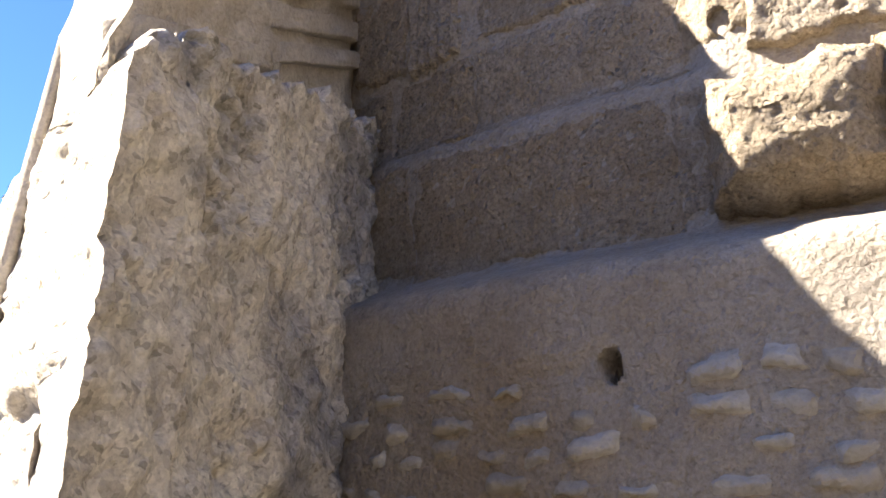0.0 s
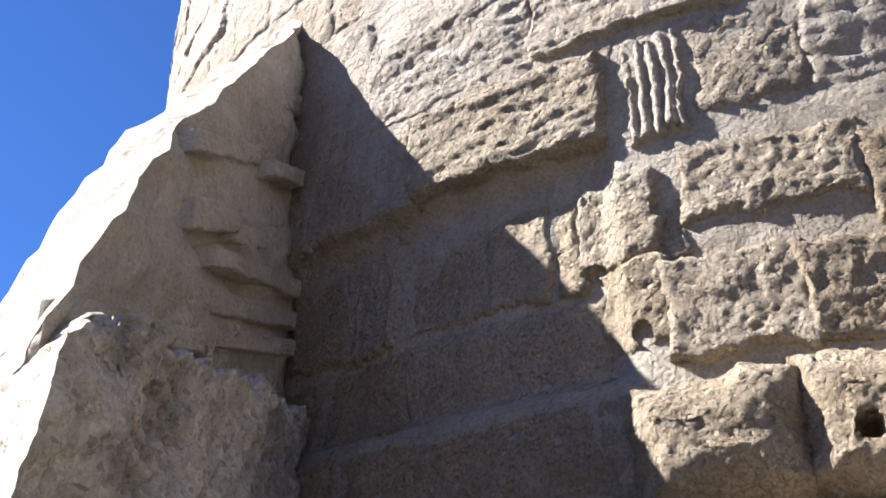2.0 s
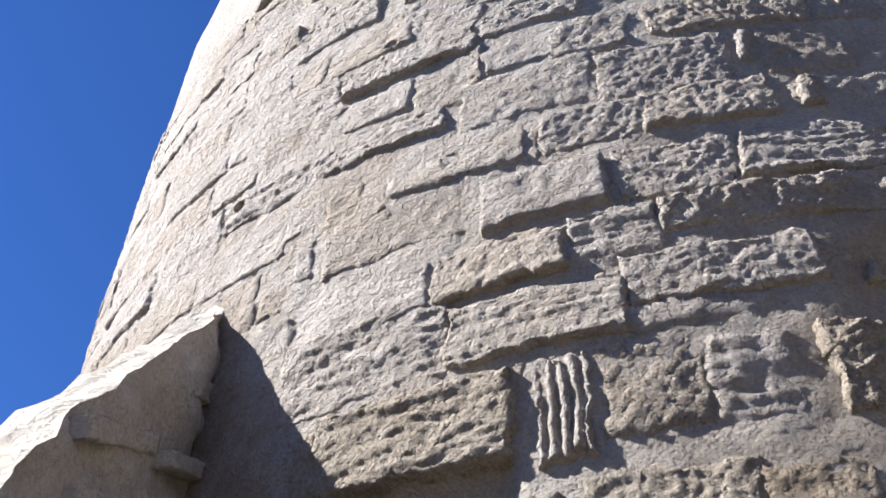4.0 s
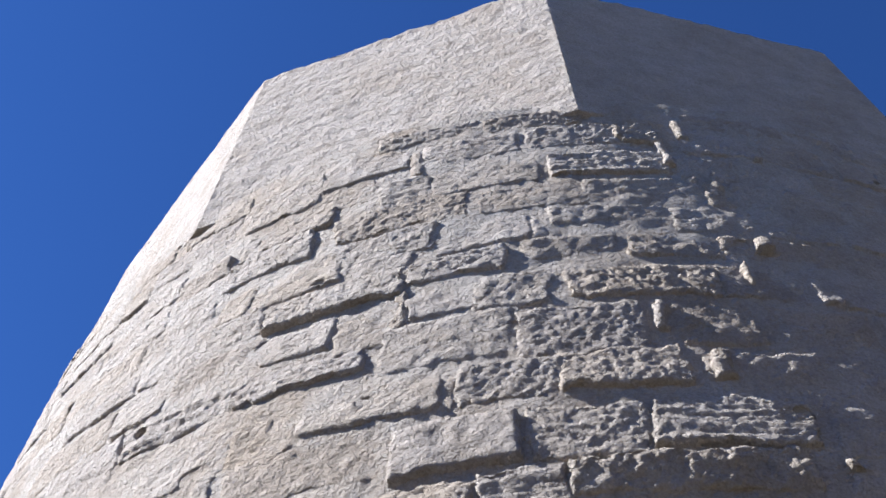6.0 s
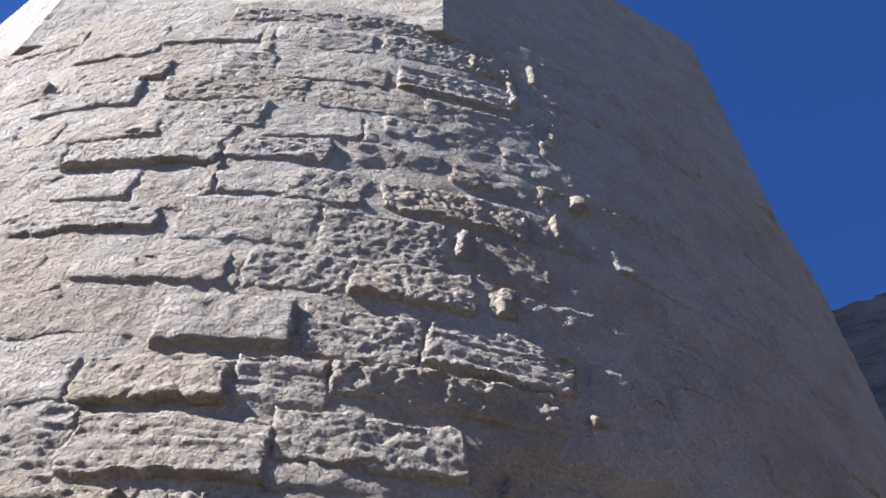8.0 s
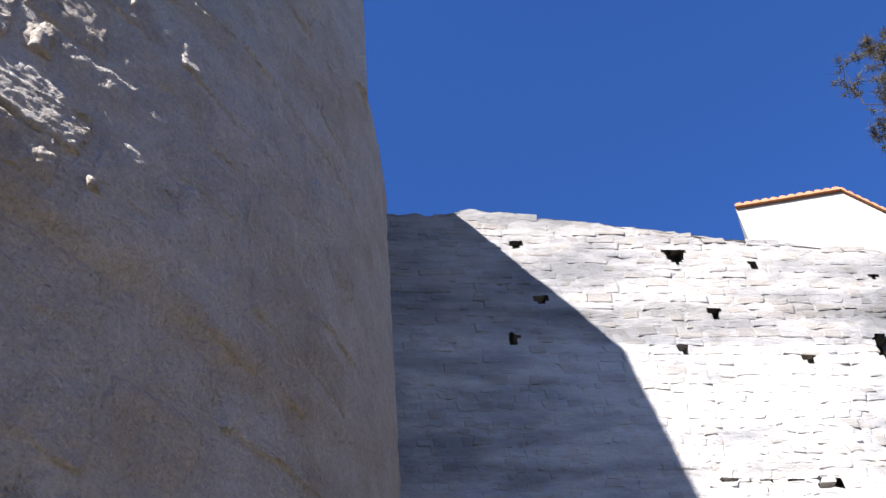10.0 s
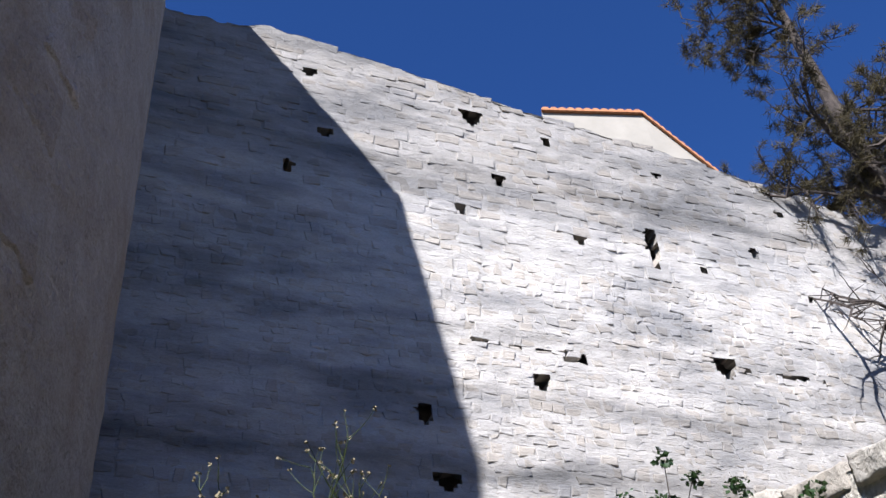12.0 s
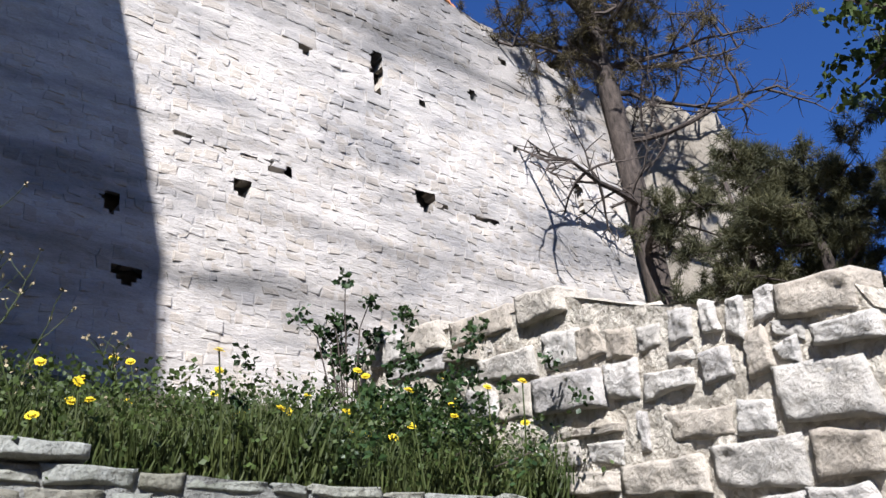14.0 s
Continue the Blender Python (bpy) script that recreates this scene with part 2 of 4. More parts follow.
def loose_stone(corners, at, back, front, rng, fine=9):
    """A squared, worn stone: its face is a cushion over four corners (s, z); at(s, z, out) sets it into a wall."""
    (s0, z0), (s1, z1), (s2, z2), (s3, z3) = corners
    seed = rng.uniform(0, 90)
    verts = []
    for j in range(fine):
        v = j / (fine - 1)
        for i in range(fine):
            u = i / (fine - 1)
            s = (s0 * (1 - u) + s1 * u) * (1 - v) + (s3 * (1 - u) + s2 * u) * v
            z = (z0 * (1 - u) + z1 * u) * (1 - v) + (z3 * (1 - u) + z2 * u) * v
            e = min(u, 1 - u, v, 1 - v) * 2
            soft = min(1.0, e * 7) ** 0.5
            rim = 1.0 if e > 0 else 0.0
            s += 0.012 * noise.noise(Vector((s * 8 + seed, z * 8, 0)))
            z += 0.012 * noise.noise(Vector((s * 8, z * 8 + seed, 5)))
            verts.append(at(s, z, front - 0.010 * (1 - soft) + 0.016 * fractal(s + seed, z, 0, 6.5, 5) * (0.4 + 0.6 * rim)))
    faces = grid_faces(fine, fine)
    border = [i for i in range(fine)] + [j * fine + fine - 1 for j in range(1, fine)] + [(fine - 1) * fine + i for i in range(fine - 2, -1, -1)] + [j * fine for j in range(fine - 2, 0, -1)]
    n = len(verts)
    mid_s, mid_z = (s0 + s1 + s2 + s3) / 4, (z0 + z1 + z2 + z3) / 4
    flat = [(s0 + (s1 - s0) * k / (fine - 1), z0 + (z1 - z0) * k / (fine - 1)) for k in range(fine)]
    flat += [(s1 + (s2 - s1) * k / (fine - 1), z1 + (z2 - z1) * k / (fine - 1)) for k in range(1, fine)]
    flat += [(s2 + (s3 - s2) * k / (fine - 1), z2 + (z3 - z2) * k / (fine - 1)) for k in range(1, fine)]
    flat += [(s3 + (s0 - s3) * k / (fine - 1), z3 + (z0 - z3) * k / (fine - 1)) for k in range(1, fine - 1)]
    verts += [at(s, z, back) for s, z in flat]
    m = len(border)
    faces += [(border[k], n + k, n + (k + 1) % m, border[(k + 1) % m]) for k in range(m)]
    return verts, faces


# ---- the round tower ----
AX, AY, BASE_R, BATTER = 4.08, 9.18, 6.443, 0.008
COURSES = [2.46, 3.03, 3.50, 4.02, 4.68, 5.13, 5.52, 6.02, 6.45, 6.95, 7.40, 7.75, 8.20, 8.63, 9.05, 9.60, 9.93]
DRUM_TOP, TOWER_TOP = 10.1, 13.62


def ease(x):
    x = min(1.0, max(0.0, x))
    return x * x * (3 - 2 * x)


def tower_radius(z):
    r = BASE_R - BATTER * (z - 1.6)
    # the foot stands forward under a weathered slope
    return r + 0.42 * (1 - ease((z - 2.27) / 0.2))


def worn_back(deg, z):
    """The hollow below the overhanging courses, where the face has worn back."""
    edge = 195.5 + 1.2 * noise.noise(Vector((z * 2.3, 0.7, 0)))
    return 0.10 * ease((edge - deg) / 2.2) * ease((5.24 + 0.1 * noise.noise(Vector((deg * 0.4, 0, 2))) - z) / 0.2) * ease((deg - 172) / 14) + 0.10 * ease((deg - 208.8) / 1.2) * ease((4.18 - z) / 0.05) * ease((z - 3.02) / 0.1)


def on_tower(deg, z, out=0.0):
    a = radians(deg)
    r = tower_radius(z) + out - worn_back(deg, z)
    return (AX + r * math.sin(a), AY + r * math.cos(a), z)


def drum_out(deg, z):
    """How far the joints of the drum stand in or out."""
    x, y, _ = on_tower(deg, z)
    return 0.014 * fractal(x, y, z, 2.2) + 0.008 * fractal(x, y, z * 1.3, 11.0, 4)


tower = tagged(new("round_tower"), "pale limestone round tower with eroded courses and a faceted top", "tower")


def build_drum():
    degs = [x for x in np.arange(0, 150, 6)] + [x for x in np.arange(150, 268, 0.5)] + [x for x in np.arange(268, 360, 6)]
    heights = sorted([-0.5, 0.2] + [z for z in np.arange(0.6, DRUM_TOP + 0.01, 0.05)] + [1.86 + 0.0125 * k + 0.001 for k in range(14)])
    degs = sorted(degs + [211.03 + 0.1 * k for k in range(16)])
    n = len(degs)
    hole = (211.8, 1.95)
    verts = []
    for z in heights:
        for d in degs:
            fine = 150 <= d < 268
            out = drum_out(d, z) if fine else 0.0
            off = ((d - hole[0]) / 0.32) ** 2 + ((z - hole[1]) / 0.05) ** 2
            if off < 1.3:
                out -= 0.3
            verts.append(on_tower(d, z, out))
    faces = [(j * n + i, j * n + (i + 1) % n, (j + 1) * n + (i + 1) % n, (j + 1) * n + i) for j in range(len(heights) - 1) for i in range(n)]
    faces = [f[::-1] for f in faces]
    part("drum", mesh_of("drum", verts, faces, TOWER_MORTAR, True), tower, "cream mortar and render of the drum")


def build_crown():
    """The faceted top, eleven sides."""
    b = Build()
    corners = [197.4 + 360 / 11 * k for k in range(11)]
    r0 = 6.45
    tops = []
    for k in range(11):
        a, c = corners[k] % 360, corners[(k + 1) % 11] % 360
        pa = Vector((AX + r0 * math.sin(radians(a)), AY + r0 * math.cos(radians(a)), 0))
        pc = Vector((AX + r0 * math.sin(radians(c)), AY + r0 * math.cos(radians(c)), 0))
        outward = ((pa + pc) / 2 - Vector((AX, AY, 0))).normalized()
        near = 140 < a < 270
        nu, nv = (110, 100) if near else (3, 100)
        verts = []
        for j in range(nv):
            z = DRUM_TOP - 0.35 + (TOWER_TOP - DRUM_TOP + 0.35) * j / (nv - 1)
            for i in range(nu):
                s = i / (nu - 1)
                p = pa.lerp(pc, s)
                shrink = 1 - 0.002 * (z - DRUM_TOP)
                p = Vector((AX, AY, 0)) + (p - Vector((AX, AY, 0))) * shrink
                p.z = z
                if near and 0 < i < nu - 1:
                    course = 0.004 * math.sin(z * 2 * math.pi / 0.3)
                    p += outward * (0.007 * fractal(p.x, p.y, p.z * 1.6, 9.0, 6) + 0.012 * fractal(p.x, p.y, p.z, 1.7, 3) + course)
                if j == 0:
                    p = Vector((AX, AY, 0)) + (Vector((p.x, p.y, 0)) - Vector((AX, AY, 0))) * 0.94
                    p.z = z
                if near and j == nv - 1:
                    p.z += 0.05 * fractal(p.x, p.y, 1.0, 3.0) + 0.02 * noise.noise(p * 9)
                verts.append(tuple(p))
        b.add(verts, [f[::-1] for f in grid_faces(nu, nv)])
        tops.append(tuple(Vector((AX, AY, TOWER_TOP - 0.03)) + (pa - Vector((AX, AY, 0))) * 0.955))
    b.add(tops, [tuple(range(11))[::-1]])
    part("crown", b.mesh("crown", TOWER_STONE, True), tower, "faceted upper storey of pitted blocks")


def block_relief(style, u, v, x, y, z, seed):
    """Relief of a block's face, in metres, from its place (u, v run 0 to 1 across it)."""
    s = seed * 7.3
    if style == "smooth":
        return 0.009 * fractal(x + s, y, z, 7.0, 5)
    if style == "ridged":
        beds = fractal(x * 0.16 + s, y * 0.16, z * 2.6, 7.0, 5)
        return 0.010 * beds + 0.005 * fractal(x + s, y, z, 16.0, 4)
    if style == "rilled":
        bands = math.sin((z * 13.0 + 1.1 * fractal(x, y, z + s, 2.2, 4)) * 2 * math.pi)
        return 0.007 * bands * (0.4 + 0.6 * noise.noise(Vector((x * 5, y * 5, z * 5 + s)))) + 0.011 * fractal(x * 0.5 + s, y * 0.5, z * 1.6, 9.0, 5)
    if style == "fluted":
        grooves = abs(math.sin((u * 5.0 + 0.10 * fractal(x, y, z * 0.4 + s, 3.0, 2)) * math.pi))
        return 0.036 * grooves - 0.024 + 0.012 * fractal(x + s, y, z, 9.0, 3)
    if style == "hatched":
        lines = math.sin((u * 26.0 + v * 9.0 + 1.2 * fractal(x, y, z + s, 5.0, 3)) * math.pi)
        return 0.004 * lines + 0.014 * fractal(x + s, y, z, 8.0, 3)
    if style == "boulder":
        hole = noise.noise(Vector((x * 9 + s, y * 9, z * 9)))
        return 0.022 * fractal(x + s, y, z, 5.5, 6) + 0.008 * fractal(x + s, y, z, 24.0, 3) - 0.02 * max(0.0, hole - 0.2)
    hole = noise.noise(Vector((x * 31 + s, y * 31, z * 31)))
    return 0.006 * fractal(x + s, y, z * 1.4, 9.0, 4) + 0.005 * fractal(x + s, y, z, 24.0, 3) - 0.010 * max(0.0, hole - 0.15)


# putlog holes and chipped hollows of the drum: angle and height
HOLLOWS = [(210.7, 7.21), (211.9, 6.31), (192.9, 7.68), (194, 6.62), (185.7, 5.79), (175.2, 9.19), (219.3, 7.23), (224.9, 8.4), (183.2, 9.86), (216.1, 7.8), (189.6, 7.64), (208.7, 3.23), (202.3, 2.69), (231.9, 8.52), (226.9, 6.8), (188.2, 6.62), (190.8, 5.88)]


def hollow(deg, z):
    return sum(0.14 for hd, hz in HOLLOWS if ((deg - hd) * 0.11) ** 2 + (z - hz) ** 2 < 0.0016)


def tower_block(d0, d1, z0, z1, style, proud, seed, name="stone_block", material=TOWER_STONE):
    """One block of the drum: a rough face with worn edges, and sides that run into the joint."""
    width = radians(abs(d1 - d0)) * 6.4
    fine = 0.013 if proud > 0.015 and style != "smooth" else 0.022
    nu, nv = max(6, int(width / fine)), max(5, int((z1 - z0) / fine))
    verts = []
    wob = random.Random(seed)
    tilt, lean = wob.uniform(-0.012, 0.012), wob.uniform(-0.02, 0.02)
    for j in range(nv):
        v = j / (nv - 1)
        for i in range(nu):
            u = i / (nu - 1)
            d, z = d0 + (d1 - d0) * u, z0 + (z1 - z0) * v
            x, y, _ = on_tower(d, z)
            n1, n2 = fractal(x, y, z + seed, 4.5, 4), fractal(x + 9, y, z + seed, 4.5, 4)
            edge = min(u, 1 - u) * width, min(v, 1 - v) * (z1 - z0)
            inner = min(1.0, min(edge) / max(0.034, 0.7 * proud))
            soft = math.sqrt(max(0.0, 1 - (1 - inner) ** 2))
            ragged = 0.034 if inner < 1 else 0.012
            out = -0.014 + (proud + 0.014 + tilt * (2 * u - 1) + lean * (2 * v - 1)) * soft
            out += block_relief(style, u, v, x, y, z, seed) * (0.3 + 0.7 * inner) - hollow(d, z)
            verts.append(on_tower(d + math.degrees(ragged * n1 / 6.4), z + ragged * n2, out + drum_out(d, z) * 0.6))
    faces = [f[::-1] for f in grid_faces(nu, nv)]
    if d1 < d0:
        faces = [f[::-1] for f in faces]
    ob = part(name, mesh_of(name, verts, faces, material, True), tower)
    return ob


# blocks of the drum, course by course from the top: angles, heights, kind of face, how far proud
BLOCKS = []
# top two courses
BLOCKS += [
    (205.4, 213.0, 9.73, 9.91, "pitted", 0.025),
    (197.3, 204.5, 9.68, 9.89, "pitted", 0.026),
    (191.2, 196.4, 9.64, 9.83, "ridged", 0.015),
    (210.7, 217.4, 9.31, 9.75, "smooth", 0.015),
    (202.6, 209.1, 9.24, 9.55, "pitted", 0.015),
    (195.0, 201.4, 9.24, 9.56, "pitted", 0.026),
    (192.1, 194.4, 9.26, 9.66, "boulder", 0.032),
]
# worn courses under the crown
BLOCKS += [
    (209.0, 212.3, 8.67, 9.02, "ridged", 0.02),
    (201.3, 208.5, 8.66, 9.01, "pitted", 0.012),
    (192.3, 200.0, 8.73, 9.04, "ridged", 0.032),
    (217.9, 224.0, 9.16, 9.68, "smooth", 0.025),
    (213.3, 217.1, 8.90, 9.29, "pitted", 0.005),
    (224.8, 231.2, 9.62, 9.86, "smooth", 0.025),
    (206.4, 215.4, 8.29, 8.61, "pitted", 0.025),
    (216.4, 221.9, 8.68, 8.98, "pitted", 0.025),
    (198.5, 205.2, 8.25, 8.57, "pitted", 0.006),
    (190.6, 198.0, 8.30, 8.59, "pitted", 0.009),
    (225.5, 233.9, 9.19, 9.55, "smooth", 0.01),
]
# middle courses
BLOCKS += [
    (208.6, 215.1, 7.90, 8.20, "pitted", 0.025),
    (217.6, 224.0, 8.29, 8.63, "pitted", 0.042),
    (193.9, 200.7, 7.97, 8.17, "pitted", 0.015),
    (202.5, 208.0, 7.79, 8.15, "smooth", 0.003),
    (224.7, 229.1, 8.56, 8.80, "smooth", 0.025),
    (204.2, 209.6, 7.47, 7.68, "pitted", 0.042),
    (197.4, 202.7, 7.55, 7.74, "smooth", 0.015),
    (215.0, 221.0, 7.76, 8.17, "smooth", 0.01),
    (210.0, 214.4, 7.71, 7.88, "smooth", 0.005),
    (191.3, 196.3, 7.48, 7.75, "hatched", 0.009),
]
# courses with tooled faces
BLOCKS += [
    (201.8, 205.8, 7.01, 7.36, "hatched", 0.012),
    (192.3, 200.3, 7.03, 7.31, "hatched", 0.026),
    (210.5, 219.2, 7.40, 7.68, "pitted", 0.047),
    (206.2, 209.6, 7.05, 7.37, "smooth", 0.005),
    (220.1, 226.6, 7.41, 7.79, "ridged", 0.01),
    (204.2, 211.1, 6.54, 6.96, "pitted", 0.01),
    (197.1, 203.4, 6.45, 6.88, "pitted", 0.026),
    (195.6, 196.3, 6.55, 6.89, "boulder", 0.015),
    (212.6, 219.9, 6.66, 6.91, "ridged", 0.025),
    (214.7, 218.7, 7.00, 7.27, "smooth", 0.015),
    (211.1, 213.9, 6.84, 7.19, "smooth", 0.005),
]
# courses with a smooth header
BLOCKS += [
    (201.8, 206.7, 6.12, 6.40, "pitted", 0.029),
    (195.6, 201.5, 6.13, 6.44, "pitted", 0.038),
    (208.1, 215.3, 6.14, 6.47, "smooth", 0.01),
    (220.0, 228.0, 6.64, 6.85, "ridged", 0.025),
    (207.0, 207.8, 6.03, 6.39, "smooth", 0),
    (193.3, 194.7, 6.14, 6.40, "smooth", 0.012),
    (204.3, 210.0, 5.62, 5.97, "smooth", 0.055),
    (198.3, 203.3, 5.59, 5.96, "pitted", 0.026),
    (190.7, 197.6, 5.64, 6.00, "ridged", 0.032),
    (211.0, 219.0, 5.68, 6.03, "pitted", 0.01),
    (219.9, 221.4, 5.75, 6.11, "smooth", 0.02),
    (219.8, 222.2, 6.18, 6.41, "pitted", 0.01),
]
# overhang
BLOCKS += [
    (206.7, 212.5, 5.21, 5.49, "pitted", 0.047),
    (202.3, 205.9, 5.19, 5.52, "ridged", 0.026),
    (213.2, 220.1, 5.18, 5.47, "ridged", 0.02),
    (191.8, 201.8, 5.34, 5.56, "boulder", 0.045),
    (196.3, 203.7, 4.90, 5.17, "pitted", 0.042),
    (195.9, 204.0, 4.73, 4.86, "ridged", 0.012),
    (204.2, 211.8, 4.75, 5.09, "ridged", 0.042),
]
# rilled and fluted blocks
BLOCKS += [
    (212.3, 220.5, 4.72, 5.19, "rilled", 0.025),
    (209.5, 217.9, 4.20, 4.63, "rilled", 0.067),
    (208.9, 211.7, 4.55, 4.79, "smooth", 0.005),
    (205.8, 208.3, 4.09, 4.67, "fluted", 0.025),
    (201.8, 205.2, 4.20, 4.63, "hatched", 0.015),
    (207.9, 210.6, 3.58, 3.94, "pitted", 0.057),
    (200.8, 206.3, 3.68, 3.98, "pitted", 0.025),
    (203.2, 207.4, 3.10, 3.48, "pitted", 0.057),
    (199.3, 203.0, 3.09, 3.44, "pitted", 0.057),
    (207.7, 209.8, 3.21, 3.53, "pitted", 0.042),
]
# blocks over the foot
BLOCKS += [
    (219.6, 222.7, 3.46, 4.05, "fluted", 0.025),
    (212.4, 218.6, 3.53, 3.97, "smooth", 0.015),
    (210.2, 218.7, 3.08, 3.45, "smooth", 0.015),
    (204.0, 209.0, 2.49, 2.95, "pitted", 0.28),
    (196.6, 203.9, 2.50, 2.98, "pitted", 0.24),
    (189.0, 196.5, 2.50, 3.00, "pitted", 0.2),
    (210.8, 221.6, 2.47, 2.97, "smooth", 0.01),
    (194.7, 196.7, 4.20, 4.60, "boulder", 0.07),
    (192.7, 194.2, 4.27, 4.58, "boulder", 0.072),
]
# broken headers and chips that catch the sun at the edge of the shade
CHIPS = [
    (187.7, 189.0, 7.53, 7.75, "smooth", 0.09),
    (189.3, 190.0, 5.43, 5.53, "smooth", 0.09),
    (193.3, 194.2, 4.90, 5.06, "boulder", 0.07),
    (193.2, 194.2, 6.15, 6.39, "boulder", 0.07),
    (195.5, 196.3, 6.61, 6.87, "boulder", 0.06),
    (190.0, 190.5, 7.12, 7.37, "smooth", 0.06),
    (188.9, 189.7, 8.44, 8.69, "smooth", 0.06),
    (189.6, 190.5, 9.33, 9.66, "smooth", 0.06),
    (184.7, 185.6, 9.03, 9.20, "smooth", 0.05),
    (191.6, 192.4, 8.79, 9.25, "boulder", 0.06),
    (194.6, 195.3, 9.28, 9.64, "smooth", 0.06),
]


def build_blocks():
    rng = random.Random(11)
    seed = 0
    for d0, d1, z0, z1, style, proud in BLOCKS + CHIPS:
        seed += 1
        grow = 0.0 if z1 - z0 < 0.12 or d1 - d0 < 1.6 or style == "fluted" else 1.0
        tower_block(d1 + 0.4 * grow, d0 - 0.4 * grow, z0 - 0.03 * grow, z1 + 0.03 * grow, style, proud if proud > 0.1 else 0.75 * proud, seed, "stone_block", TOWER_STONE_LOW if z1 < 4.65 else TOWER_STONE)
    # worn blocks between them, nearly flush with their joints
    for k in range(len(COURSES) - 1):
        z0, z1 = COURSES[k], COURSES[k + 1]
        d = 166.0 + rng.uniform(0, 4)
        while d < 262:
            e = d + rng.uniform(4.2, 8.6)
            pieces = [(d, e - rng.uniform(0.1, 0.3))]
            for s0, s1, sz0, sz1, *_ in BLOCKS:
                if min(sz1, z1) - max(sz0, z0) > 0.06:
                    cut = []
                    for a, c in pieces:
                        if s1 <= a or s0 >= c:
                            cut.append((a, c))
                        else:
                            cut += [(a, s0 - 0.2)] * (s0 - a > 1.2) + [(s1 + 0.2, c)] * (c - s1 > 1.2)
                    pieces = cut
            for a, c in pieces:
                seed += 1
                style = rng.choices(["pitted", "ridged", "smooth"], [0.45, 0.2, 0.35])[0]
                proud = rng.choice([0.0, 0.004, 0.008, 0.014])
                if a < 191:
                    style, proud = "smooth", rng.choice([0.003, 0.006, 0.010])
                tower_block(c, a, z0 + rng.uniform(0.0, 0.03), z1 - rng.uniform(0.01, 0.05), style, proud, seed, "stone_block", TOWER_STONE_LOW if z1 < 4.65 else TOWER_STONE)
            d = e
    # small flat stones set in the render of the foot
    for row in range(9):
        z = 0.95 + row * 0.115
        d = 197 + rng.uniform(0, 2)
        while d < 223:
            w = rng.uniform(0.9, 1.9)
            if rng.random() < 0.82 and not (abs(d + w / 2 - 211.8) < 1.6 and abs(z - 1.95) < 0.1):
                seed += 1
                zz = z + rng.uniform(-0.02, 0.02)
                tower_block(d + w, d, zz, zz + rng.uniform(0.05, 0.085), "smooth", rng.uniform(0.018, 0.03), seed, "rubble_stone", RUBBLE_STONE)
            d += w + rng.uniform(0.3, 1.2)


build_drum()
build_crown()
build_blocks()

# ---- the buttress ----
buttress = tagged(new("buttress"), "sloping limestone buttress with a rough projecting foot against the tower", "buttress")
BX0, BY0 = -0.50, 4.95
BWAY = Vector((-0.263, -0.965, 0)).normalized()
BRIGHT = Vector((0.965, -0.263, 0)).normalized()
BLEN = 2.30
PROFILE = [(-1.2, 7.7), (0.0, 6.12), (0.6, 5.33), (1.28, 4.45), (1.9, 3.46), (2.12, 3.02), (2.30, 2.86)]


def slope_top(s):
    for (a, za), (b, zb) in zip(PROFILE, PROFILE[1:]):
        if s <= b:
            return za + (zb - za) * (s - a) / (b - a)
    return PROFILE[-1][1]


